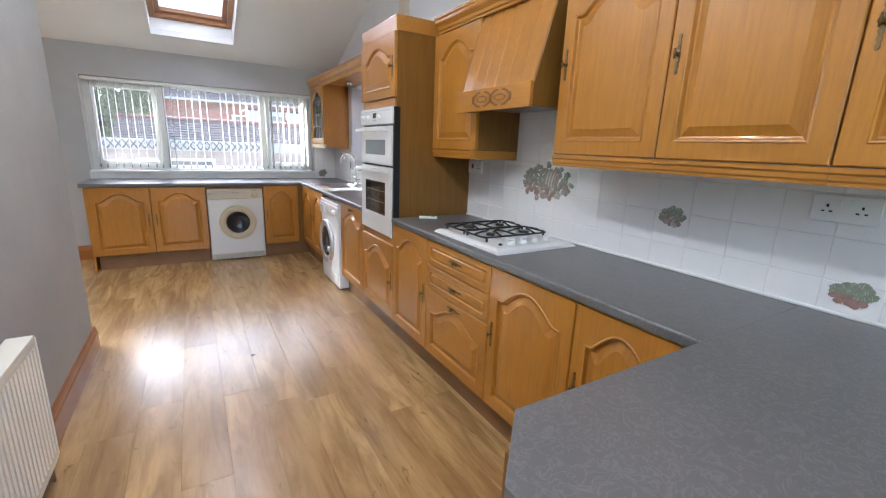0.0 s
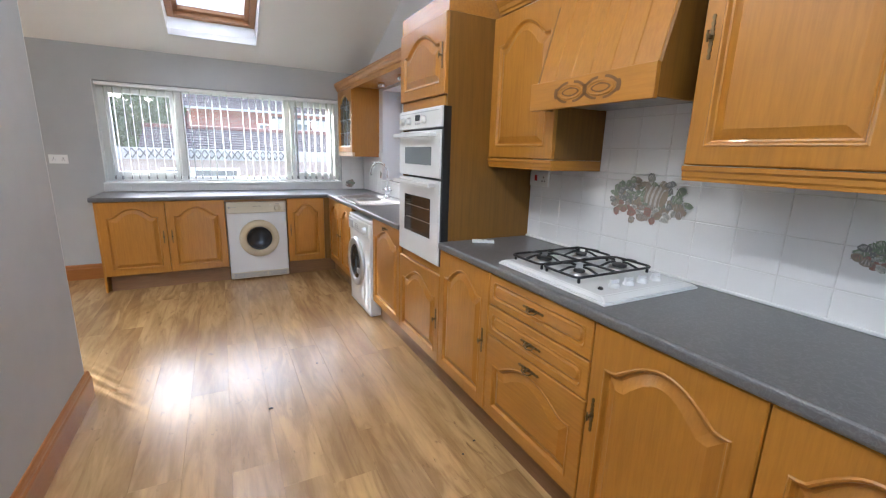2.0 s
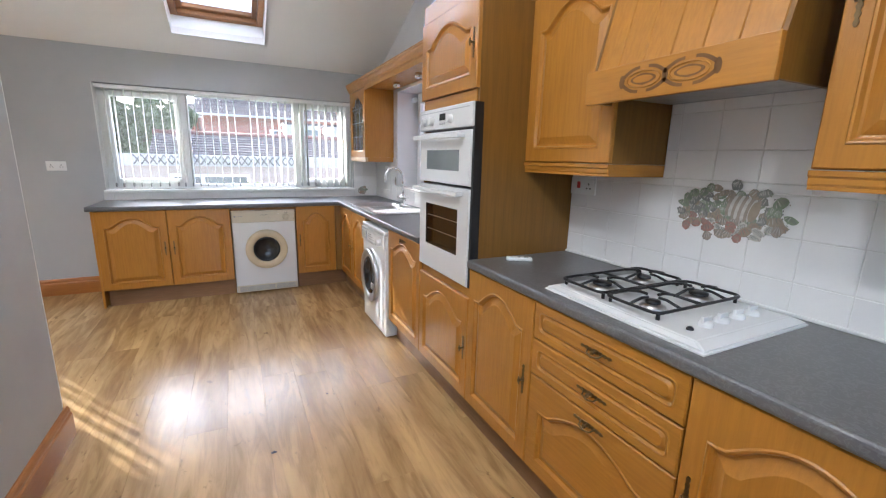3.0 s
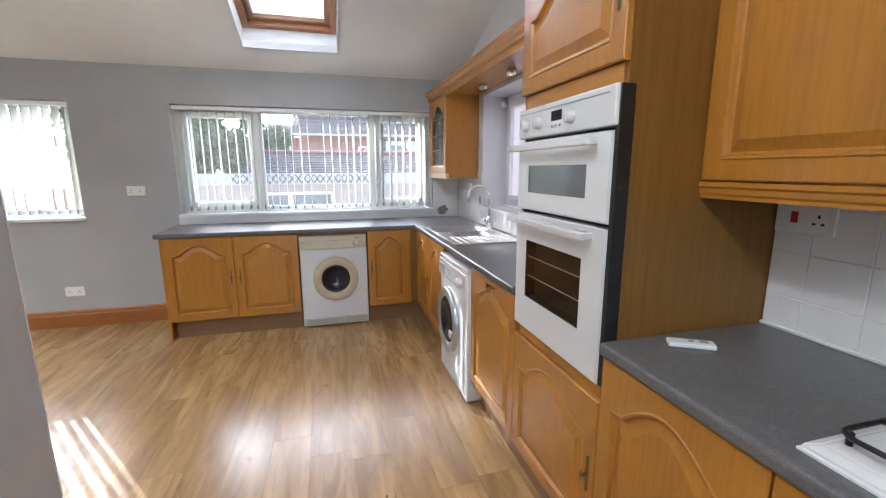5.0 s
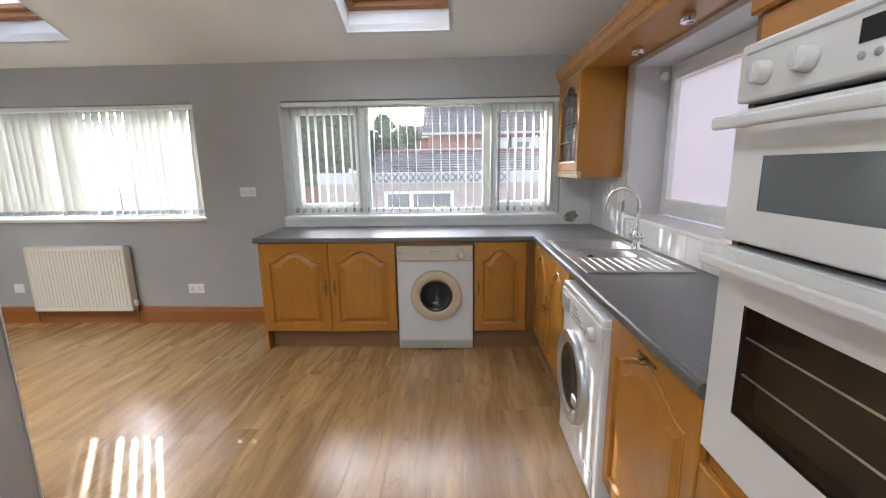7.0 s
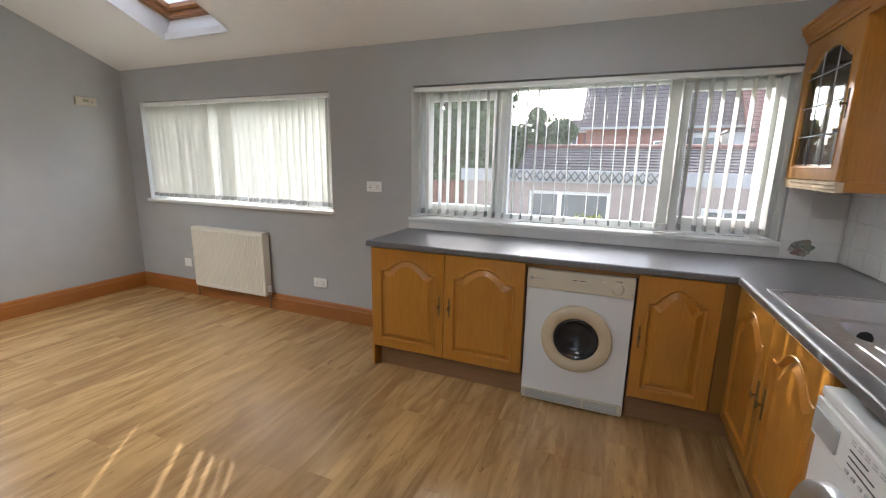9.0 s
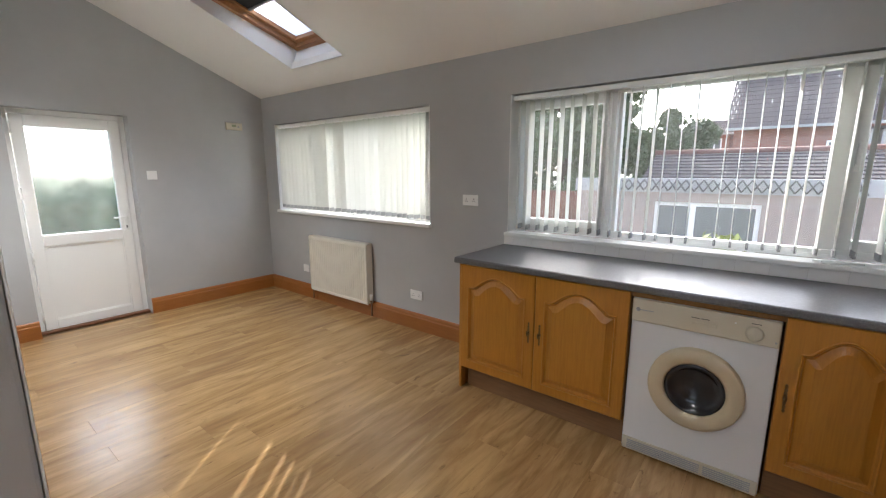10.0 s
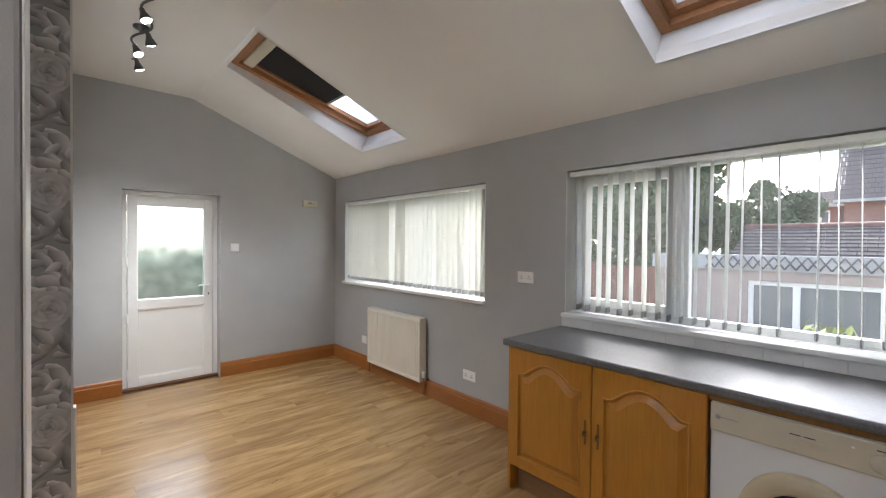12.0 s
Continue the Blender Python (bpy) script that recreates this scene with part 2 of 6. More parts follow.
def laminate():
    """Oak laminate boards: soft long grain, cloudy darker heartwood, small knots, and a tone of its own for every board."""
    m = bpy.data.materials.new("oak_laminate")
    m.use_nodes = True
    n, link = m.node_tree.nodes, m.node_tree.links.new
    p = n["Principled BSDF"]
    p.inputs["Specular IOR Level"].default_value = 0.8
    co, info = n.new("ShaderNodeTexCoord"), n.new("ShaderNodeObjectInfo")
    shift = n.new("ShaderNodeVectorMath")
    shift.operation = "MULTIPLY_ADD"
    link(info.outputs["Random"], shift.inputs[0])
    shift.inputs[1].default_value = (17.0, 9.0, 23.0)
    link(co.outputs["Object"], shift.inputs[2])

    def noise(stretch, scale, detail, lo, hi, top=1.0, twist=0.0):
        mp = n.new("ShaderNodeMapping")
        mp.inputs["Scale"].default_value = stretch
        link(shift.outputs[0], mp.inputs["Vector"])
        t = n.new("ShaderNodeTexNoise")
        t.inputs["Scale"].default_value, t.inputs["Detail"].default_value, t.inputs["Distortion"].default_value = scale, detail, twist
        t.inputs["Roughness"].default_value = 0.58
        link(mp.outputs[0], t.inputs["Vector"])
        r = n.new("ShaderNodeMapRange")
        r.interpolation_type = "SMOOTHSTEP"
        r.inputs["From Min"].default_value, r.inputs["From Max"].default_value, r.inputs["To Max"].default_value = lo, hi, top
        link(t.outputs["Fac"], r.inputs["Value"])
        return r.outputs[0]

    def mixed(fac, a, b):
        mx = n.new("ShaderNodeMix")
        mx.data_type = "RGBA"
        link(fac, mx.inputs["Factor"])
        if isinstance(a, tuple):
            mx.inputs["A"].default_value = (*a, 1)
        else:
            link(a, mx.inputs["A"])
        mx.inputs["B"].default_value = (*b, 1)
        return mx.outputs["Result"]
    tone = n.new("ShaderNodeMath")
    tone.operation = "MULTIPLY"
    tone.inputs[1].default_value = 0.32
    link(info.outputs["Random"], tone.inputs[0])
    c = mixed(tone.outputs[0], (0.62, 0.40, 0.165), (0.37, 0.22, 0.085))
    c = mixed(noise((1.6, 0.26, 1), 3.2, 5, 0.30, 0.70, 0.80, 0.7), c, (0.27, 0.147, 0.054))
    c = mixed(noise((4.4, 0.60, 1), 3.0, 8, 0.40, 0.70, 0.62, 1.1), c, (0.22, 0.120, 0.046))
    c = mixed(noise((13.0, 0.9, 1), 3.6, 6, 0.45, 0.80, 0.30, 0.5), c, (0.19, 0.105, 0.042))
    c = mixed(noise((2.6, 1.0, 1), 7.0, 4, 0.62, 0.76, 0.70, 0.8), c, (0.12, 0.065, 0.028))
    link(c, p.inputs["Base Color"])
    r = n.new("ShaderNodeMapRange")
    r.inputs["To Min"].default_value, r.inputs["To Max"].default_value = 0.240, 0.264
    link(noise((1, 1, 1), 2.5, 3, 0.3, 0.7), r.inputs["Value"])
    link(r.outputs[0], p.inputs["Roughness"])
    b = n.new("ShaderNodeBump")
    b.inputs["Strength"].default_value, b.inputs["Distance"].default_value = 0.05, 0.001
    link(noise((14.0, 0.8, 1), 6.0, 5, 0.2, 0.8), b.inputs["Height"])
    link(b.outputs[0], p.inputs["Normal"])
    return m


FLOOR = laminate()


def rose_paper():
    """Grey wallpaper printed with a column of large roses: overlapping petals, each shaded from its dark base to its pale rim."""
    m = bpy.data.materials.new("rose_wallpaper")
    m.use_nodes = True
    n, link = m.node_tree.nodes, m.node_tree.links.new
    p = n["Principled BSDF"]
    p.inputs["Roughness"].default_value = 0.6
    rnd = random.Random(12)
    drop, wide = 0.516, 0.26

    def mth(op, a, b):
        k = n.new("ShaderNodeMath")
        k.operation = op
        for i, v in enumerate((a, b)):
            if isinstance(v, (int, float)):
                k.inputs[i].default_value = v
            else:
                link(v, k.inputs[i])
        return k.outputs[0]

    co = n.new("ShaderNodeTexCoord")
    wob = n.new("ShaderNodeTexNoise")
    wob.inputs["Scale"].default_value, wob.inputs["Detail"].default_value = 16.0, 2.0
    link(co.outputs["Object"], wob.inputs["Vector"])
    sub = n.new("ShaderNodeVectorMath")
    sub.operation = "MULTIPLY_ADD"
    link(wob.outputs["Color"], sub.inputs[0])
    sub.inputs[1].default_value = (0.0, 0.028, 0.028)
    link(co.outputs["Object"], sub.inputs[2])
    sep = n.new("ShaderNodeSeparateXYZ")
    link(sub.outputs[0], sep.inputs[0])
    u = mth("SUBTRACT", mth("FLOORED_MODULO", mth("SUBTRACT", sep.outputs["Y"], 3.53 + .014 - wide / 2), wide), wide / 2)
    v = mth("SUBTRACT", mth("FLOORED_MODULO", mth("SUBTRACT", sep.outputs["Z"], 0.675 + .014 - drop / 2), drop), drop / 2)
    cell = n.new("ShaderNodeCombineXYZ")
    link(u, cell.inputs[0])
    link(v, cell.inputs[1])

    def petal(under, cx, cy, rx, ry, turn, dark, pale):
        mp = n.new("ShaderNodeMapping")
        mp.vector_type = "TEXTURE"
        mp.inputs["Location"].default_value = (cx, cy, 0)
        mp.inputs["Rotation"].default_value = (0, 0, turn)
        mp.inputs["Scale"].default_value = (rx, ry, 1)
        link(cell.outputs[0], mp.inputs["Vector"])
        far = n.new("ShaderNodeVectorMath")
        far.operation = "LENGTH"
        link(mp.outputs[0], far.inputs[0])
        mask = n.new("ShaderNodeMapRange")
        mask.inputs["From Min"].default_value, mask.inputs["From Max"].default_value = 1.0, 0.93
        link(far.outputs["Value"], mask.inputs["Value"])
        xyz = n.new("ShaderNodeSeparateXYZ")
        link(mp.outputs[0], xyz.inputs[0])
        up = n.new("ShaderNodeMapRange")
        up.inputs["From Min"].default_value, up.inputs["From Max"].default_value = -0.9, 0.9
        link(mth("ADD", xyz.outputs["Y"], mth("MULTIPLY", xyz.outputs["X"], 0.3)), up.inputs["Value"])
        tone = n.new("ShaderNodeMix")
        tone.data_type = "RGBA"
        tone.inputs["A"].default_value = (dark * 1.8, dark * 1.77, dark * 1.76, 1)
        tone.inputs["B"].default_value = (min(pale * 1.45, .9), min(pale * 1.43, .88), min(pale * 1.41, .87), 1)
        link(up.outputs[0], tone.inputs["Factor"])
        over = n.new("ShaderNodeMix")
        over.data_type = "RGBA"
        link(mask.outputs[0], over.inputs["Factor"])
        if isinstance(under, float):
            over.inputs["A"].default_value = (under, under, under, 1)
        else:
            link(under, over.inputs["A"])
        link(tone.outputs["Result"], over.inputs["B"])
        return over.outputs["Result"]

    c = 0.36
    # loose petals and leaves between the blooms, palest just above a bloom
    for k in range(13):
        y = .252 - .0135 * k if k < 12 else .10
        x = rnd.uniform(-.10, .10)
        pale = rnd.choice((.40, .55, .78))
        for wrap in ((0, -drop) if y > .18 else (0,)):
            c = petal(c, x, y + wrap, rnd.uniform(.040, .070), rnd.uniform(.020, .032), radians(rnd.uniform(-75, 75)), rnd.uniform(.06, .16), pale)
    for k in range(8):
        c = petal(c, rnd.uniform(-.11, .11), -.215 + .014 * k, rnd.uniform(.045, .075), rnd.uniform(.020, .034), radians(rnd.uniform(-70, 70)), rnd.uniform(.07, .15), rnd.choice((.38, .50, .70)))
    for k in range(4):
        c = petal(c, -.055 + .036 * k, .082 + rnd.uniform(-.006, .010), .030, .020, radians(rnd.uniform(-40, 40)), .16, .82)
    # the bloom, ring by ring towards its heart
    for count, reach, rx, ry, dark, pale in ((5, .046, .056, .042, .20, .44), (5, .031, .040, .031, .15, .47), (4, .018, .027, .021, .13, .44), (3, .009, .016, .013, .11, .40)):
        start = rnd.uniform(0, 6.3)
        for k in range(count):
            a = start + 2 * math.pi * k / count + rnd.uniform(-.2, .2)
            c = petal(c, math.cos(a) * reach, math.sin(a) * reach * .9, rx, ry, a - math.pi / 2 + .25, dark, pale)
    c = petal(c, 0, 0, .008, .006, .6, .12, .26)
    link(c, p.inputs["Base Color"])
    return m


ROSE = rose_paper()

# ---- mesh helpers ----


def box(bm, x0, y0, z0, x1, y1, z1, bevel=0.0):
    v = [bm.verts.new(c) for c in ((x0, y0, z0), (x1, y0, z0), (x1, y1, z0), (x0, y1, z0), (x0, y0, z1), (x1, y0, z1), (x1, y1, z1), (x0, y1, z1))]
    f = [bm.faces.new([v[i] for i in q]) for q in ((3, 2, 1, 0), (4, 5, 6, 7), (0, 1, 5, 4), (1, 2, 6, 5), (2, 3, 7, 6), (3, 0, 4, 7))]
    if bevel:
        edges = {e for q in f for e in q.edges}
        bmesh.ops.bevel(bm, geom=list(edges), offset=bevel, segments=2, affect="EDGES", profile=0.5)
    return bm


def prism(bm, pts, axis, a0, a1):
    """A polygon swept straight along an axis; pts are the two other coordinates in order x, y, z."""
    def place(p, a):
        c = list(p)
        c.insert("xyz".index(axis), a)
        return c
    lo, hi = [bm.verts.new(place(p, a0)) for p in pts], [bm.verts.new(place(p, a1)) for p in pts]
    n = len(pts)
    faces = [bm.faces.new(lo), bm.faces.new(hi[::-1])]
    faces += [bm.faces.new((lo[i], hi[i], hi[(i + 1) % n], lo[(i + 1) % n])) for i in range(n)]
    bmesh.ops.recalc_face_normals(bm, faces=faces)
    return bm


def tube(bm, path, r, seg=12, closed=False):
    """A round bar along a list of points; r may be one radius or one for each point."""
    path = [Vector(p) for p in path]
    rs = r if isinstance(r, (list, tuple)) else [r] * len(path)
    rings, up = [], None
    for i, p in enumerate(path):
        if closed:
            d = path[(i + 1) % len(path)] - path[i - 1]
        else:
            d = path[min(i + 1, len(path) - 1)] - path[max(i - 1, 0)]
        d.normalize()
        if up is None:
            up = d.orthogonal().normalized()
        up = (up - d * up.dot(d)).normalized()
        side = d.cross(up)
        rings.append([bm.verts.new(p + (up * math.cos(2 * math.pi * k / seg) + side * math.sin(2 * math.pi * k / seg)) * rs[i]) for k in range(seg)])
    pairs = list(zip(rings, rings[1:])) + ([(rings[-1], rings[0])] if closed else [])
    for a, b in pairs:
        for k in range(seg):
            f = bm.faces.new((a[k], a[(k + 1) % seg], b[(k + 1) % seg], b[k]))
            f.smooth = True
    if not closed:
        bm.faces.new(rings[0][::-1])
        bm.faces.new(rings[-1])
    return bm


def lathe(bm, profile, m, seg=32):
    """A profile of (radius, height) pairs turned about the local z axis of the pose m."""
    rings = []
    for r, h in profile:
        rings.append([bm.verts.new(m @ Vector((r * math.cos(2 * math.pi * k / seg), r * math.sin(2 * math.pi * k / seg), h))) for k in range(seg)] if r > 1e-6
                     else [bm.verts.new(m @ Vector((0, 0, h)))])
    for a, b in zip(rings, rings[1:]):
        for k in range(seg):
            q = []
            for v in (a[k % len(a)], a[(k + 1) % len(a)], b[(k + 1) % len(b)], b[k % len(b)]):
                if v not in q:
                    q.append(v)
            if len(q) > 2:
                f = bm.faces.new(q)
                f.smooth = True
    return bm


def ball(bm, c, rx, ry, rz, seg=10):
    m = Matrix.Translation(c) @ Matrix.Diagonal((rx, ry, rz, 1))
    k = 6
    return lathe(bm, [(max(0, math.sin(math.pi * i / k)), -math.cos(math.pi * i / k)) for i in range(k + 1)], m, seg)


def finish(name, bm, mat):
    me = bpy.data.meshes.new(name)
    bmesh.ops.recalc_face_normals(bm, faces=bm.faces[:])
    bm.to_mesh(me)
    bm.free()
    for k in mat if isinstance(mat, (list, tuple)) else [mat]:
        me.materials.append(k)
    return me


def part(name, bm, mat, parent, label="", at=None):
    ob = new(name, finish(name, bm, mat))
    ob.parent = parent
    if at:
        ob.location = at
    if label:
        ob["label"] = label
    return ob


def thing(name, m, label, category, group="", kind=""):
    ob = new(name)
    ob.matrix_world = m
    ob.empty_display_size = 0.1
    return tagged(ob, label, category, group, kind)


def solid(name, bm, mat, label, category, group="", kind="", m=None):
    ob = new(name, finish(name, bm, mat))
    if m:
        ob.matrix_world = m
    return tagged(ob, label, category, group, kind)


def boxes(*rows, bevel=0.0):
    bm = bmesh.new()
    for r in rows:
        box(bm, *r, bevel=bevel)
    return bm


EAST_ROT, NORTH_ROT, WEST_ROT = -90, 0, 90

# ---- structure ----
NY, EX, WX, SY = 6.22, 2.03, -4.15, -1.5
FLAT, RIDGE_Y, EAVE = 3.0, 4.565, 2.335
SLOPE = (FLAT - EAVE) / (NY - RIDGE_Y)
TILT = math.degrees(math.atan(SLOPE))


def structure(name, bm, mat, label, category):
    return solid(name, bm, mat, label, category, kind="structure")


A0, A1, AZ0, AZ1 = -0.72, 1.72, 0.985, 2.015
B0, B1 = -3.89, -1.485
structure("wall_north", boxes((WX - .3, NY, -.3, B0, NY + .3, 3.2), (B0, NY, -.3, B1, NY + .3, AZ0), (B0, NY, AZ1, B1, NY + .3, 3.2),
          (B1, NY, -.3, A0, NY + .3, 3.2), (A0, NY, -.3, A1, NY + .3, AZ0), (A0, NY, AZ1, A1, NY + .3, 3.2), (A1, NY, -.3, EX + .3, NY + .3, 3.2)),
          WALL, "grey painted plaster wall with two wide windows", "wall")
C0, C1, CZ0, CZ1 = 4.30, 5.49, 1.07, 2.07
structure("wall_east", boxes((EX, SY, -.3, EX + .3, C0, 3.2), (EX, C0, -.3, EX + .3, C1, CZ0), (EX, C0, CZ1, EX + .3, C1, 3.2), (EX, C1, -.3, EX + .3, NY, 3.2)),
          WALL_PALE, "off-white painted wall behind the kitchen units", "wall")
D0, D1, DZ = 3.98, 4.84, 2.0
structure("wall_west", boxes((WX - .3, 3.3, -.3, WX, D0, 3.2), (WX - .3, D0, DZ, WX, D1, 3.2), (WX - .3, D1, -.3, WX, NY, 3.2)),
          WALL, "grey painted wall with the garden door", "wall")
PX, PY = -1.60, 3.605
structure("wall_dining_south", boxes((WX, PY - .3, -.3, PX - .3, PY, 3.2)), WALL, "grey painted dining wall", "wall")
structure("wall_rose", boxes((PX - .3, 1.5, -.3, PX, PY, 3.2)), ROSE, "wall end papered with large grey roses", "wall")
LX, LY = -0.41, 3.52
structure("wall_left", boxes((LX - .16, SY, -.3, LX, LY, 3.2), bevel=0.012), WALL, "grey painted partition wall with a rounded plaster edge", "wall")
structure("wall_passage", boxes((PX, 1.5, -.3, LX - .16, 1.7, 3.2)), WALL, "plain wall closing the side passage", "wall")
# The opening is unseen, added so sky light reaches the kitchen from behind.
structure("wall_south", boxes((LX - .16, SY - .2, -.3, -.36, SY, 3.2), (-.36, SY - .2, 2.15, 1.80, SY, 3.2), (-.36, SY - .2, -.3, 1.80, SY, -.01), (1.80, SY - .2, -.3, EX + .3, SY, 3.2)), WALL, "plain grey closing wall with an opening added to let in sky light", "wall")

# ceiling with two roof-window openings
S0, S1 = 4.60, 5.915
ROOFS = [(-0.005, 0.78), (-2.985, -2.205)]


def ceiling():
    bm = bmesh.new()
    z = lambda y: EAVE + (NY - y) * SLOPE
    th = 0.06

    def slab(x0, x1, y0, y1):
        prism(bm, [(y0, z(y0)), (y1, z(y1)), (y1, z(y1) + th), (y0, z(y0) + th)], "x", x0, x1)
    xs = [WX - .3, ROOFS[1][0] - .004, ROOFS[1][1] + .004, ROOFS[0][0] - .004, ROOFS[0][1] + .004, EX + .3]
    for i, (a, b) in enumerate(zip(xs, xs[1:])):
        if i in (1, 3):
            slab(a, b, RIDGE_Y, S0 - .03)
            slab(a, b, S1 + .004, NY + .3)
        else:
            slab(a, b, RIDGE_Y, NY + .3)
    box(bm, WX - .3, SY - .2, FLAT, EX + .3, RIDGE_Y, FLAT + th)
    return structure("ceiling", bm, CEIL, "white painted sloping ceiling with two roof windows", "ceiling")


ceiling()


def roof_window(x0, x1, blind):
    """A pine roof window set deep in the slope: white lining, frame, sash, pane and, where drawn, a dark blind."""
    w, ln = x1 - x0, (S1 - S0) / math.cos(math.radians(TILT))
    root = thing("roof_window", pose(x0, S1, EAVE + (NY - S1) * SLOPE, -TILT),
                 "pine roof window in a white lined opening" + (", black blind half drawn" if blind else ""), "roof window", kind="structure")
    d, dt = 0.24, 0.10
    # local: x across, -y up the slope, z out through the roof; the window lies flatter than the ceiling, so the lining deepens downwards
    for x in (-.03, w):
        bm = bmesh.new()
        prism(bm, [(-ln, 0), (0, 0), (0, d + .03), (-ln, dt + .03)], "x", x, x + .03)
        part("lining", bm, WHITE, root)
    part("lining", boxes((-.03, 0, 0.0, w + .03, .03, d + .03)), WHITE, root)
    part("lining", boxes((-.03, -ln - .03, 0.0, w + .03, -ln, dt + .03)), WHITE, root)
    tip = pose(0, -ln, dt, math.degrees(math.atan2(d - dt, ln)))
    ln2 = math.hypot(ln, d - dt)

    def piece(name, rows, mat, label="", bevel=0.0):
        bm = boxes(*rows, bevel=bevel)
        ob = part(name, bm, mat, root, label)
        ob.matrix_basis = tip
        return ob
    # pieces below are in the window's own plane: y from 0 at the top edge down to ln2
    f, s = 0.055, 0.045
    for r in ((0, 0, -.05, f, ln2, .04), (w - f, 0, -.05, w, ln2, .04), (f, ln2 - f, -.05, w - f, ln2, .04), (f, 0, -.05, w - f, f, .04)):
        piece("frame", [r], PINE_F, "orange pine frame", .004)
    for r in ((f, f, -.01, f + s, ln2 - f, .05), (w - f - s, f, -.01, w - f, ln2 - f, .05), (f + s, ln2 - f - s, -.01, w - f - s, ln2 - f, .05), (f + s, f, -.01, w - f - s, f + s, .05)):
        piece("sash", [r], PINE_F, "", .004)
    piece("pane", [(f + s, f + s, .028, w - f - s, ln2 - f - s, .034)], MILKY, "bright milky pane")
    if blind:
        cut = ln2 * 0.60
        piece("blind", [(f + .012, .17, .008, w - f - .012, cut, .012)], BLIND, "black roller blind")
        piece("blind_rail", [(f + .01, cut, -.002, w - f - .01, cut + .022, .016)], GREYP, "", .003)
        piece("blind_case", [(f, f + .03, -.03, w - f, .17, .015)], CREAM, "", .008)
    return root


BLIND = material("black_blind", (0.018, 0.018, 0.02), 0.8, spots=0.2, scale=30)
roof_window(*ROOFS[0], False)
roof_window(*ROOFS[1], True)


def skirting(a, b, face):
    """A moulded pine skirting board from a to b; face turns the moulding towards the room."""
    a, b = Vector(a), Vector(b)
    ln = (b - a).length
    bm = bmesh.new()
    prism(bm, [(0, 0), (-.022, 0), (-.022, .115), (-.019, .122), (-.016, .125), (-.016, .138), (-.012, .152), (-.006, .160), (0, .160)], "x", 0, ln)
    ang = math.degrees(math.atan2(b.y - a.y, b.x - a.x))
    return solid("baseboard", bm, PINE, "varnished orange pine skirting board with a moulded top", "skirting board", kind="structure",
                 m=pose(a.x, a.y, 0, 0, 0, ang))


skirting((WX, NY), (-3.19, NY), 0)
skirting((-3.185, NY), (-2.245, NY), 0)
skirting((-2.24, NY), (-0.70, NY), 0)
skirting((WX, D1), (WX, NY - .022), 0)
skirting((WX, PY + .022), (WX, D0), 0)
skirting((PX - .022, PY), (WX + .022, PY), 0)
skirting((PX, 1.7), (PX, PY), 0)
skirting((LX, SY), (LX, LY + .022), 0)
skirting((LX, LY), (LX - .16, LY), 0)
# Added white face: window light on the wall's north end, put in as colour.
solid("trim", boxes((LX - .157, LY + .0005, .165, LX - .003, LY + .006, 2.99), bevel=.002), WHITE, "white sheet on the partition wall end, standing in for window light", "trim", kind="structure")


def window_upvc(name, m, w, h, posts, sashes, mat_pane, label):
    """A white window: outer frame, posts, opening sashes and panes. Local x across, y outwards, z up."""
    root = thing(name, m, label, "window", kind="structure")
    f = .05
    for r in ((0, 0, 0, f, .06, h), (w - f, 0, 0, w, .06, h), (f, 0, 0, w - f, .06, f), (f, 0, h - f, w - f, .06, h)):
        part("frame", boxes(r, bevel=.004), UPVC, root)
    for p in posts:
        part("post", boxes((p - .035, 0, f, p + .035, .06, h - f), bevel=.004), UPVC, root)
    bays = []
    lo = f
    for p in list(posts) + [None]:
        hi = w - f if p is None else p - .035
        bays.append((lo, hi))
        lo = hi + .07
    for i, (x0, x1) in enumerate(bays):
        z0, z1 = f, h - f
        if i in sashes:
            s = .055
            bm = boxes((x0, -.015, z0, x0 + s, .045, z1), (x1 - s, -.015, z0, x1, .045, z1), (x0 + s, -.015, z0, x1 - s, .045, z0 + s), (x0 + s, -.015, z1 - s, x1 - s, .045, z1), bevel=.005)
            sash = part("sash", bm, UPVC, root)
            side = x1 - s / 2 if i == 0 else x0 + s / 2
            part("handle", boxes((side - .012, -.03, h / 2 - .05, side + .012, -.014, h / 2 + .05), (side - .009, -.05, h / 2 - .02, side + .009, -.03, h / 2 + .09), bevel=.004), UPVC, sash)
            x0, x1, z0, z1 = x0 + s, x1 - s, z0 + s, z1 - s
        pane = part("pane", boxes((x0 - .005, .02, z0 - .005, x1 + .005, .026, z1 + .005)), mat_pane, root)
        pane.visible_shadow = False
    return root


window_upvc("window_1", pose(A0, NY + .12, AZ0 + .03), A1 - A0, AZ1 - AZ0 - .03, (.72, 1.82), (0, 2), PANE, "white three-bay window above the worktop")
window_upvc("window_2", pose(B0, NY + .12, AZ0 + .03), B1 - B0, AZ1 - AZ0 - .03, (), (), PANE, "white window in the dining area behind closed blinds")
window_upvc("window_3", pose(EX + .236, C1, CZ0 + .02, 0, 0, -90), C1 - C0, CZ1 - CZ0 - .02, (), (0,), FROST, "white frosted window above the kitchen sink")
for x0, x1 in ((A0, A1), (B0, B1)):
    bm = boxes((x0 - .012, NY - .035, AZ0 - .002, x1 + .012, NY + .12, AZ0 + .028), bevel=.006)
    solid("window_sill", bm, WHITE, "white painted window board", "window sill", kind="structure")
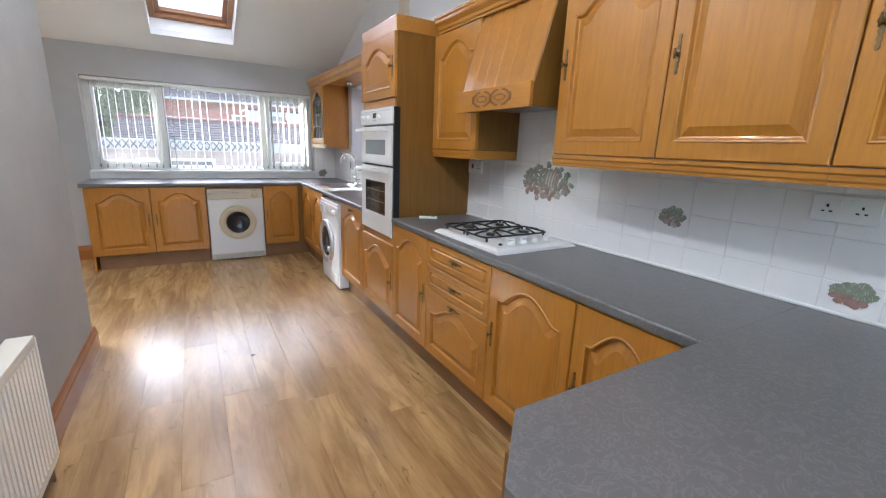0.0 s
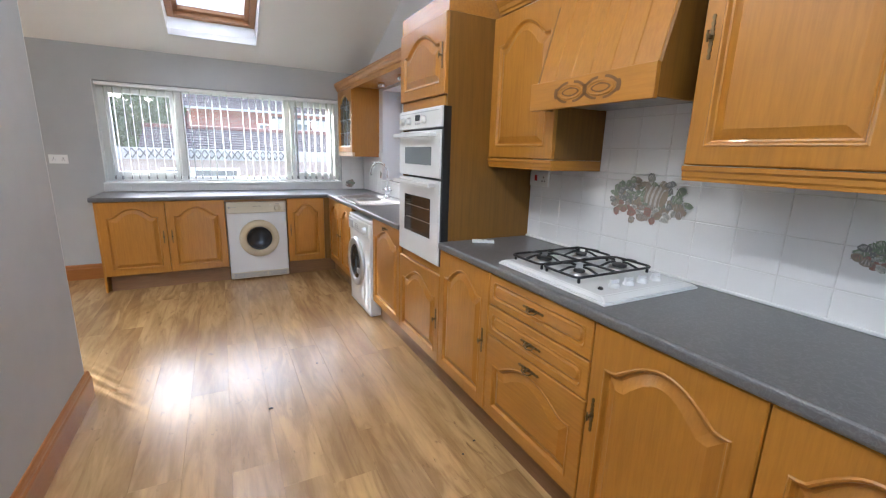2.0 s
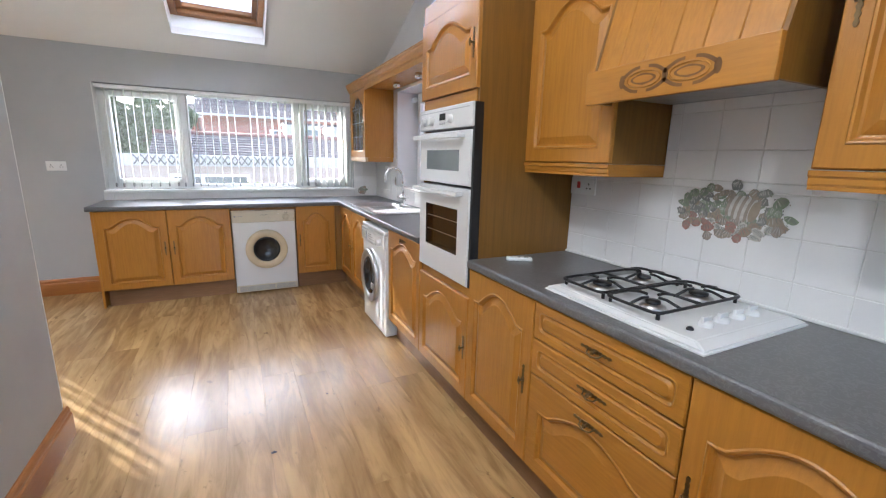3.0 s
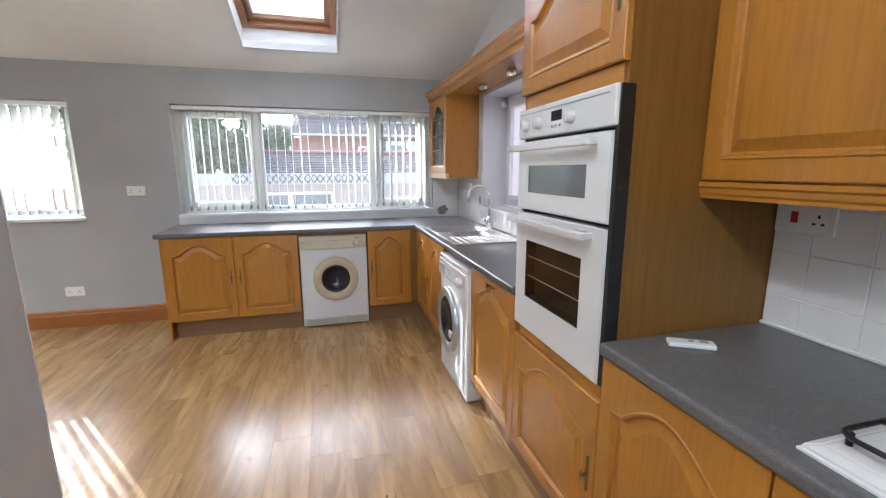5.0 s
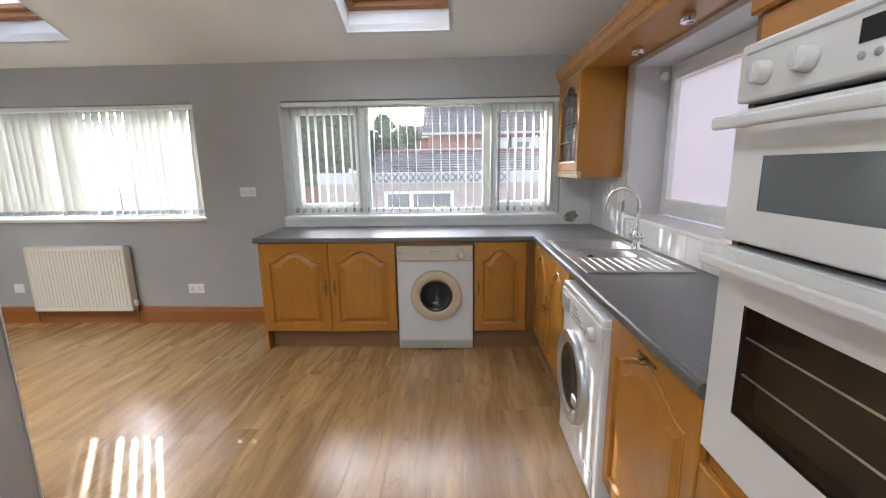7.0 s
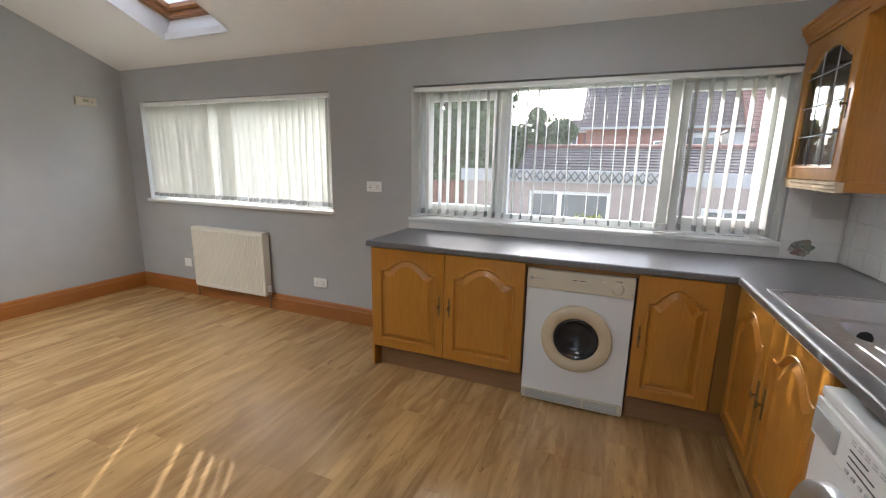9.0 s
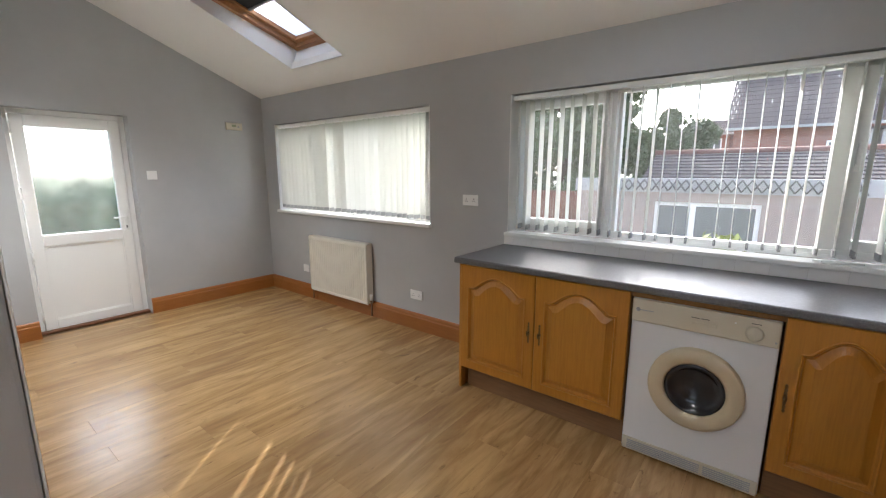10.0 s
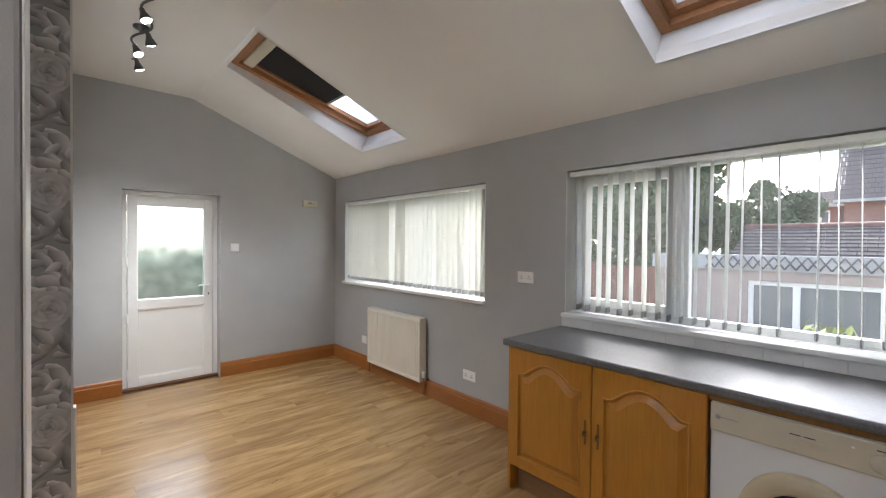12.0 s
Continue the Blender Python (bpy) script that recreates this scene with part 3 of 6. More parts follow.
solid("window_sill", boxes((EX - .012, C0 + .001, CZ0 - .012, EX + .236, C1 - .001, CZ0 + .012), bevel=.005), TILE, "white tiled sill behind the sink", "window sill", kind="structure")


# painted linings of the two window recesses
for x0, x1 in ((A0, A1), (B0, B1)):
    solid("reveal", boxes((x0 + .0005, NY + .002, AZ0 + .029, x0 + .007, NY + .119, AZ1 - .001)), WHITE, "white painted lining of the window recess", "reveal", kind="structure")
    solid("reveal", boxes((x1 - .007, NY + .002, AZ0 + .029, x1 - .0005, NY + .119, AZ1 - .001)), WHITE, "white painted lining of the window recess", "reveal", kind="structure")


solid("reveal", boxes((EX + .002, C1 - .008, CZ0 + .0135, EX + .235, C1 - .0005, CZ1 - .001)), WALL_PALE, "off-white plastered side of the sink window recess", "reveal", kind="structure")
solid("reveal", boxes((EX + .002, C0 + .0005, CZ0 + .0135, EX + .235, C0 + .008, CZ1 - .001)), WALL_PALE, "off-white plastered side of the sink window recess", "reveal", kind="structure")


GREYW = material("blind_weight", (0.30, 0.305, 0.305), 0.5)


def slat_mesh():
    """One fabric slat, bowed across its width, with a rounded dark weight in its hem."""
    bm = bmesh.new()
    bow = [(-.0445, -.0006), (-.02, .0022), (0, .003), (.02, .0022), (.0445, -.0006)]
    prism(bm, bow + [(x, y + .0012) for x, y in bow[::-1]], "z", -.958, -.05)
    k = len(bm.faces)
    prism(bm, [(-.041, 0), (-.030, -.0055), (.030, -.0055), (.041, 0), (.030, .0075), (-.030, .0075)], "z", -.972, -.935)
    bm.faces.ensure_lookup_table()
    for q in bm.faces[k:]:
        q.material_index = 1
    return finish("slat_mesh", bm, [SLAT, GREYW])


SLAT_MESH = slat_mesh()


def blind(x0, x1, seed, turns, label, missing=()):
    """Vertical blind: head rail and separate fabric slats; turns lists (up to x, turn of the slats in degrees, unevenness)."""
    rnd = random.Random(seed)
    root = thing("vertical_blind", pose(x0, NY + .045, AZ1), label, "blind", "vertical blinds")
    part("head_rail", boxes((.012, -.022, -.042, x1 - x0 - .012, .022, -.008), bevel=.004), UPVC, root)
    pitch = .0735
    n = int((x1 - x0 - .12) / pitch) + 1
    for i in range(n):
        if i in missing:
            continue
        x = .085 + i * pitch
        turn, slack = next((t, k) for top, t, k in turns if x0 + x < top)
        s = new("slat", SLAT_MESH)
        s.parent = root
        s.matrix_basis = pose(x + rnd.uniform(-.001, .001) * slack, 0, rnd.uniform(-.003, .003), rnd.uniform(-.6, .6), rnd.uniform(-.4, .4), 90 + turn + rnd.uniform(-slack, slack))
    cord = bmesh.new()
    tube(cord, [(x1 - x0 - .03, -.03, -.03), (x1 - x0 - .035, -.032, -.5), (x1 - x0 - .03, -.03, -.9)], .0022, 6)
    part("cord", cord, UPVC, root)
    chain = bmesh.new()
    tube(chain, [(.06, .0, -.966), (x1 - x0 - .06, .0, -.966)], .0012, 5)
    part("hem_chain", chain, UPVC, root)
    return root


blind(A0, A1, 3, [(9, 4, 4)], "cream fabric vertical blind, slats turned open", (16,))
blind(B0, B1, 5, [(-2.95, -36, 3), (-2.79, 4, .6), (-2.64, -36, 3), (-2.12, 7, .6), (9, -11, 3)], "cream fabric vertical blind, slats nearly closed")


def garden_door():
    root = thing("door_1", pose(WX - .19, D0, 0, 0, 0, 90), "white half-glazed garden door, closed", "door", kind="structure")
    # local x runs from the south jamb northwards
    w, h = D1 - D0, DZ
    for r in ((0, -.06, 0, .045, .01, h), (w - .045, -.06, 0, w, .01, h), (.045, -.06, h - .045, w - .045, .01, h)):
        part("door_frame", boxes(r, bevel=.004), UPVC, root)
    x0, x1 = .05, w - .05
    leaf = part("leaf", boxes((x0, -.075, .0225, x0 + .085, -.01, h - .05), (x1 - .085, -.075, .0225, x1, -.01, h - .05), (x0 + .085, -.075, h - .145, x1 - .085, -.01, h - .05),
                              (x0 + .085, -.075, .0225, x1 - .085, -.01, .11), (x0 + .085, -.075, .80, x1 - .085, -.01, .90), bevel=.005), UPVC, root)
    part("panel", boxes((x0 + .08, -.058, .105, x1 - .08, -.03, .805)), UPVC, leaf)
    bead = .012
    bm = boxes((x0 + .085, -.068, .11, x0 + .085 + bead, -.058, .80), (x1 - .085 - bead, -.068, .11, x1 - .085, -.058, .80), (x0 + .085, -.068, .11, x1 - .085, -.058, .11 + bead), (x0 + .085, -.068, .80 - bead, x1 - .085, -.058, .80), bevel=.003)
    part("bead", bm, UPVC, leaf)
    pane = part("pane", boxes((x0 + .08, -.045, .895, x1 - .08, -.039, h - .14)), MISTY, leaf)
    pane.visible_shadow = False
    hb = boxes((x1 - .062, -.088, .88, x1 - .028, -.075, 1.08), bevel=.006)
    tube(hb, [(x1 - .045, -.085, 1.02), (x1 - .045, -.12, 1.02), (x1 - .055, -.128, 1.02), (x1 - .15, -.128, 1.02)], .009, 10)
    part("door_handle", hb, UPVC, leaf)
    part("keyhole", boxes((x1 - .050, -.0905, .91, x1 - .040, -.087, .935)), DARK, leaf)
    for z in (.16, .72, 1.28, 1.84):
        hinge = bmesh.new()
        tube(hinge, [(.045, -.085, z - .05), (.045, -.085, z + .05)], .009, 10)
        part("hinge", hinge, UPVC, root)
    part("threshold", boxes((0, -.12, 0, w, -.06, .022), bevel=.004), PINE_DARK, root)
    return root


PINE_DARK = material("worn_threshold", (0.20, 0.085, 0.04), 0.5, spots=0.4, scale=8, bump=0.2)
garden_door()
# white edge bead up the papered corner
solid("trim", boxes((PX - .004, PY - .002, .16, PX + .003, PY + .006, 2.99)), WHITE, "white corner bead beside the rose wallpaper", "trim", kind="structure")
solid("trim", boxes((PX - .05, PY + .002, .30, PX + .004, PY + .016, .74), bevel=.003), WHITE, "white painted batten on the wall corner", "trim", kind="structure")

# ---- kitchen units ----


def contour(w, h, inset, rise, n=18, lift=0.0):
    """Outline of a door panel: three straight sides and, at the top, a cathedral arch (rise 0: straight)."""
    x0, x1, z0 = inset, w - inset, inset
    zs = h - inset - rise
    pts = [(x0, z0), (x1, z0)]
    for i in range(n + 1):
        u = i / n
        k = min(max((u - .10) / .80, 0), 1)
        f = (0.5 - 0.5 * math.cos(2 * math.pi * k)) ** 0.5
        pts.append((x1 - (x1 - x0) * u, zs + rise * f))
    return pts


def rect_like(w, h, n=18):
    return [(0, 0), (w, 0)] + [(w - w * i / n, h) for i in range(n + 1)]


def door_mesh(w, h, rise, frame_w=.062, thick=.02, hollow=False):
    """A frame-and-raised-panel door: slab, stepped moulding, and a fielded panel."""
    bm = bmesh.new()
    e = .004
    loops = [([(min(max(x, 0), w), z) for x, z in rect_like(w, h)], 0.0),
             (rect_like(w, h), -thick + e),
             ([(e + x * (w - 2 * e) / w, e + z * (h - 2 * e) / h) for x, z in rect_like(w, h)], -thick)]
    steps = ((0, -thick), (.004, -thick - .0035), (.009, -thick - .002), (.015, -thick + .010), (.021, -thick + .012))
    if not hollow:
        steps += ((.046, -thick + .001), (.052, -thick - .002), (.056, -thick - .002))
    for d, y in steps:
        loops.append((contour(w, h, frame_w - .006 + d, rise), y))
    rings = [[bm.verts.new((x, y, z)) for x, z in pts] for pts, y in loops]
    n = len(rings[0])
    for a, b in zip(rings, rings[1:]):
        for i in range(n):
            j = (i + 1) % n
            f = bm.faces.new((a[i], a[j], b[j], b[i]))
    if hollow:
        back = [bm.verts.new((v.co.x, 0, v.co.z)) for v in rings[-1]]
        for i in range(n):
            j = (i + 1) % n
            bm.faces.new((rings[-1][i], rings[-1][j], back[j], back[i]))
    else:
        bm.faces.new(rings[-1])
        bm.faces.new(rings[0][::-1])
    return bm


def slot_mesh(w, h, thick=.02):
    """A drawer front with a routed, rounded oblong panel."""
    bm = bmesh.new()
    n = 28

    def oblong(ins):
        x0, x1, z0, z1 = ins, w - ins, ins, h - ins
        r = min(.018, (z1 - z0) / 2 - .001)
        pts = []
        for cx, cz, a in ((x1 - r, z0 + r, -90), (x1 - r, z1 - r, 0), (x0 + r, z1 - r, 90), (x0 + r, z0 + r, 180)):
            for k in range(7):
                t = radians(a + 15 * k)
                pts.append((cx + r * math.cos(t), cz + r * math.sin(t)))
        return pts

    def rect(ins):
        pts = []
        for cx, cz in ((w - ins, ins), (w - ins, h - ins), (ins, h - ins), (ins, ins)):
            pts += [(cx, cz)] * 7
        return pts
    e = .004
    loops = [(rect(0), 0), (rect(0), -thick + e), (rect(e), -thick), (oblong(.030), -thick), (oblong(.034), -thick - .002), (oblong(.040), -thick + .006), (oblong(.045), -thick + .006), (oblong(.052), -thick - .001)]
    rings = [[bm.verts.new((x, y, z)) for x, z in pts] for pts, y in loops]
    for a, b in zip(rings, rings[1:]):
        for i in range(n):
            j = (i + 1) % n
            try:
                bm.faces.new((a[i], a[j], b[j], b[i]))
            except ValueError:
                pass
    bm.faces.new(rings[-1])
    bmesh.ops.remove_doubles(bm, verts=bm.verts[:], dist=1e-5)
    return bm


def handle(parent, x, z, y=-.02, level=False):
    """Antique brass pull: a waisted, scrolled back plate, a small turned knob and a short cross bar."""
    bm = bmesh.new()
    n = 28
    side = []
    for i in range(n + 1):
        d = -.064 + .128 * i / n
        link = abs(math.sin(math.pi * (abs(d) - .012) / .0175)) if abs(d) > .012 else 1.1
        side.append((d, .0022 + .0052 * link * (1 - .35 * abs(d) / .064)))
    outline = [(w, d) for d, w in side] + [(-w, d) for d, w in side[::-1]]
    if level:
        outline = [(d, w) for w, d in outline]
    prism(bm, outline, "y", -.0035, .001)
    lathe(bm, [(0, .024), (.005, .024), (.0075, .020), (.006, .015), (.004, .010), (.0075, .002), (.0075, 0)], pose(0, 0, 0, 90), 10)
    if level:
        tube(bm, [(-.030, -.002, .001), (-.024, -.017, -.008), (0, -.021, -.014), (.024, -.017, -.008), (.030, -.002, .001)], .003, 6)
    else:
        tube(bm, [(0, -.022, -.016), (0, -.025, 0), (0, -.022, .016)], [.0028, .004, .0028], 6)
    return part("handle", bm, BRASS, parent, "antique brass handle", at=(x, y, z))


def door(parent, x, z, w, h, rise, hx=None, hz=None, level=False, mat=None):
    g = .0018
    d = part("door", door_mesh(w - 2 * g, h - 2 * g, rise), mat or OAK, parent, at=(x + g, 0, z + g))
    if hx is not None:
        handle(d, hx, hz, -.02, level)
    return d


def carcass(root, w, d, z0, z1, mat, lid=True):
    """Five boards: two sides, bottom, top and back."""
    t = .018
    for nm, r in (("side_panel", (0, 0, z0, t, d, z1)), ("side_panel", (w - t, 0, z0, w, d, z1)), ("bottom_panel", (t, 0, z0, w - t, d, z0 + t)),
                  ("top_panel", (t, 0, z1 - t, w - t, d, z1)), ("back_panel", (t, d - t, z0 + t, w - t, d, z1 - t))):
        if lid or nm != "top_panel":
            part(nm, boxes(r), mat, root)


BOT, TOP = .16, .873
FX, FY = 1.432, 5.605


def base_unit(m, w, doors, label, rise=.085, depth=.55, lid=True):
    """Base cabinet; doors is a list of (x, width, handle x, handle z, level)."""
    root = thing("base_cabinet", m, label, "kitchen cabinet", "fitted base cabinets")
    carcass(root, w, depth, BOT, TOP, VENEER, lid)
    for x, dw, hx, hz, lv in doors:
        door(root, x, BOT, dw, TOP - BOT, rise, hx, hz, lv)
    return root


E = lambda y: pose(FX, y, 0, 0, 0, EAST_ROT)
N = lambda x: pose(x, FY, 0, 0, 0, NORTH_ROT)
base_unit(E(2.788), .505, [(0, .505, .465, .36, False)], "oak base cabinet with an arched panel door beside the oven tower")
base_unit(E(1.66), .512, [(0, .512, .03, .38, False)], "oak base cabinet with an arched panel door under the worktop")
base_unit(E(1.148), .42, [(0, .395, .03, .38, False)], "oak corner base cabinet tucked behind the peninsula")
base_unit(E(4.0), .60, [(0, .598, .30, .675, True)], "oak fronted integrated cabinet with a centred top handle", rise=.07)
base_unit(E(5.575), .965, [(0, .48, .44, .36, False), (.48, .48, .04, .36, False)], "oak double-door sink cabinet in slanting sunlight", lid=False)
base_unit(N(-.70), 1.05, [(0, .532, .497, .36, False), (.532, .518, .035, .36, False)], "oak double-door base cabinet beside the tumble dryer")
base_unit(N(.957), .398, [(0, .398, .03, .36, False)], "oak single-door corner base cabinet beside the dryer")
solid("corner_post", boxes((1.356, 5.585, BOT, 1.432, 5.66, TOP), bevel=.003), VENEER, "oak corner post between the cabinet runs, in the shade-toned veneer", "corner post")
solid("filler_strip", boxes((.352, 5.60, .848, .957, 5.62, TOP - .001)), VENEER, "oak strip above the tumble dryer", "filler strip")


def drawer_unit():
    root = thing("drawer_cabinet", E(2.281), "oak drawer unit with two shallow drawers and a deep arched one", "drawer unit", "fitted base cabinets")
    w = .62
    carcass(root, w, .55, BOT, TOP, VENEER)
    for z0, z1 in ((.724, TOP), (.574, .721)):
        d = part("drawer", slot_mesh(w - .004, z1 - z0 - .003), OAK_H, root, at=(.002, 0, z0 + .0015))
        handle(d, w / 2, (z1 - z0) / 2, -.02, True)
    d = part("drawer", door_mesh(w - .004, .571 - BOT - .002, .075), OAK_H, root, at=(.002, 0, BOT + .001))
    handle(d, w / 2, .571 - BOT - .035, -.02, True)


drawer_unit()
for r, lb in (((1.478, .72, 0, 1.496, 3.40, BOT), "brown oak-effect plinth under the cabinets"), ((-.68, 5.655, 0, .35, 5.673, BOT), "brown oak-effect plinth below the double cabinet"),
              ((.958, 5.655, 0, 1.478, 5.673, BOT), "brown oak-effect plinth in the corner"), ((1.478, 4.62, 0, 1.496, 5.655, BOT), "brown oak-effect plinth under the sink"),
              ((1.478, 3.40, 0, 1.496, 3.985, BOT - .01), "brown oak-effect plinth under the integrated cabinet")):
    solid("plinth", boxes(r), PLINTH, lb, "plinth")
solid("end_panel", boxes((-.718, 5.60, 0, -.701, 6.197, TOP)), OAK, "oak end panel closing the cabinet run", "end panel")


# worktops
WT0, WT1 = .875, .915
WF, WN = 1.398, 5.575
SINK = (1.470, 4.475, 1.945, 5.362)


def nose(bm, axis, a0, a1, edge, sign):
    """Rounded front nosing of a worktop."""
    r = .012
    pts = [(edge - sign * .03, WT0)] + [(edge + sign * (-r + r * math.cos(t)), WT0 + r + r * math.sin(t)) for t in [radians(a) for a in (-90, -60, -30, 0)]]
    pts += [(edge + sign * (-r + r * math.cos(t)), WT1 - r + r * math.sin(t)) for t in [radians(a) for a in (0, 30, 60, 90)]] + [(edge - sign * .03, WT1)]
    prism(bm, pts, axis, a0, a1)


def run_worktop():
    x0, x1 = WF + .03, EX - .003
    root = thing("worktop", pose(0, 0, 0), "dark slate-effect worktop running round the corner under the windows", "worktop")
    bm = bmesh.new()
    for r in ((x0, 3.405, SINK[0], NY - .003), (SINK[2], 3.405, x1, NY - .003), (SINK[0], 3.405, SINK[2], SINK[1]), (SINK[0], SINK[3], SINK[2], NY - .003)):
        box(bm, r[0], r[1], WT0, r[2], r[3], WT1)
    part("sink_slab", bm, WORKTOP, root)
    part("window_slab", boxes((-.745, WN + .03, WT0, x0, NY - .003, WT1), (WF, WN, WT0, x0, WN + .03, WT1)), WORKTOP, root)
    bm = bmesh.new()
    nose(bm, "y", 3.405, WN, WF, -1)
    part("front_edge", bm, WORKTOP, root)
    bm = bmesh.new()
    nose(bm, "x", -.745, WF, WN, -1)
    part("front_edge", bm, WORKTOP, root)
    root = thing("worktop", pose(0, 0, 0), "dark slate-effect worktop under the gas hob", "worktop")
    part("slab", boxes((x0, .7040, WT0, x1, 2.785, WT1)), WORKTOP, root)
    bm = bmesh.new()
    nose(bm, "y", .7040, 2.785, WF, -1)
    part("front_edge", bm, WORKTOP, root)
    root = thing("peninsula_worktop", pose(0, 0, 0), "grey slate-effect peninsula worktop with a clipped corner", "worktop")
    pts = [(.612, -.35), (x1, -.35), (x1, .7015), (.746, .7015), (.612, .5655)]
    bm = bmesh.new()
    lo, hi = [bm.verts.new((*p, WT0)) for p in pts], [bm.verts.new((*p, WT1)) for p in pts]
    bm.faces.new(lo[::-1])
    bm.faces.new(hi)
    for i in range(5):
        bm.faces.new((lo[i], lo[(i + 1) % 5], hi[(i + 1) % 5], hi[i]))
    part("slab", bm, WORKTOP, root)
    for a, b in ((pts[2], pts[3]), (pts[3], pts[4]), (pts[4], pts[0])):
        bm = bmesh.new()
        ln = math.dist(a, b)
        box(bm, 0, -.0018, WT0, ln, 0, WT1 - .0005)
        ob = part("edge_strip", bm, EDGE, root, "grey laminate edging strip")
        ob.matrix_basis = pose(a[0], a[1], 0, 0, 0, math.degrees(math.atan2(b[1] - a[1], b[0] - a[0])))


EDGE = material("laminate_edging", (0.17, 0.175, 0.19), 0.45, spots=0.3, scale=20, bump=0.1)
run_worktop()
pen = thing("peninsula_cabinet", pose(.66, -.30, 0), "oak panelled peninsula cabinet under the slate worktop", "kitchen cabinet", "fitted base cabinets")
part("body", boxes((0.03, 0, .15, .80, .96, TOP)), VENEER, pen)
part("end_panel", boxes((0, 0, 0, .028, .84, TOP), bevel=.003), OAK, pen)
part("plinth", boxes((.06, .03, 0, .79, .90, .149)), PLINTH, pen)


# tall oven housing
def oven_tower():
    root = thing("oven_housing", E(3.40), "tall oak housing for the built-in double oven", "tall cabinet")
    w, d = .612, .597
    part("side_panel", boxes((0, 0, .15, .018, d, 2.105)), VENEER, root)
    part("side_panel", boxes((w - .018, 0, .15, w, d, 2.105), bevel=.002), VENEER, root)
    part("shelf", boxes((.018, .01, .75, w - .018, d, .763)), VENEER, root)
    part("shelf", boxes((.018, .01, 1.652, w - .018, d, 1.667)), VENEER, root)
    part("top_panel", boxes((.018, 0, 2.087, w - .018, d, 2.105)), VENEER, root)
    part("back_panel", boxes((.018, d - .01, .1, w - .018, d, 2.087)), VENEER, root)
    part("rail", boxes((.018, -.004, .715, w - .018, .012, .762), bevel=.002), OAK_H, root)
    part("rail", boxes((.018, -.004, 1.651, w - .018, .012, 1.706), bevel=.002), OAK_H, root)
    door(root, 0, BOT, w, .715 - BOT, .085, w - .035, .28)
    door(root, 0, 1.706, w, 2.103 - 1.706, .075, w - .035, .19)
    return root


oven_tower()


def crown(name, axis_pts, label):
    """Stepped cornice moulding along a level polyline of (x, y); it leans out to the left of its way."""
    prof = [(0, 0), (.012, 0), (.014, .012), (.022, .016), (.026, .034), (.040, .050), (.044, .058), (.044, .072), (.052, .078), (.052, .09), (0, .09)]
    bm = bmesh.new()
    pts = [Vector((*p, 0)) for p in axis_pts]
    rings = []
    for i, p in enumerate(pts):
        ds = []
        if i > 0:
            ds.append((p - pts[i - 1]).normalized())
        if i < len(pts) - 1:
            ds.append((pts[i + 1] - p).normalized())
        ns = [Vector((-d.y, d.x, 0)) for d in ds]
        nrm = sum(ns, Vector()) / len(ns)
        nrm /= max(nrm.length_squared, .2)
        rings.append([bm.verts.new(p + nrm * a + Vector((0, 0, 2.105 + b))) for a, b in prof])
    k = len(prof)
    for a, b in zip(rings, rings[1:]):
        for i in range(k):
            bm.faces.new((a[i], a[(i + 1) % k], b[(i + 1) % k], b[i]))
    bm.faces.new(rings[0])
    bm.faces.new(rings[-1][::-1])
    return solid(name, bm, OAK_Y, label, "cornice")


WX1 = 1.722
crown("cornice", [(EX, 2.787), (1.425, 2.787), (1.425, 3.402), (EX, 3.402)][::-1], "stepped oak cornice on the oven tower")
crown("cornice", [(WX1 - .012, -.3), (WX1 - .012, 2.733)][::1], "stepped oak cornice along the wall cabinets")
crown("cornice", [(WX1 - .012, 3.458), (WX1 - .012, NY - .002)], "oak cornice above the sink window")


def wall_unit(y, w, doors, label):
    root = thing("wall_cabinet", pose(WX1, y, 0, 0, 0, EAST_ROT), label, "wall cabinet", "fitted wall cabinets")
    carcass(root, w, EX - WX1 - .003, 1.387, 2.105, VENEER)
    for x, dw, hx, hz in doors:
        door(root, x, 1.387, dw, 2.103 - 1.387, .085, hx, hz)
    bm = bmesh.new()
    prism(bm, [(-.012, 1.337), (.012, 1.337), (.012, 1.385), (-.022, 1.385), (-.022, 1.372), (-.016, 1.366), (-.016, 1.352), (-.012, 1.346)], "x", 0, w)
    part("light_pelmet", bm, OAK_H, root)
    return root


wall_unit(2.788, .523, [(0, .523, .49, .34)], "oak wall cabinet with an arched door beside the cooker hood")
wall_unit(1.632, .508, [(0, .508, .03, .38)], "oak wall cabinet with an arched door above tiles")
wall_unit(1.123, .50, [(0, .50, .03, .345)], "oak wall cabinet with a tall panel door")
wall_unit(.622, .50, [(0, .50, .03, .34)], "oak wall cabinet at the end of the run")
# side return of the light pelmet below the cabinet next to the hood
solid("side_pelmet", boxes((WX1 + .013, 2.2655, 1.337, EX - .002, 2.283, 1.3855)), OAK_H, "oak light pelmet return beside the hood", "pelmet")


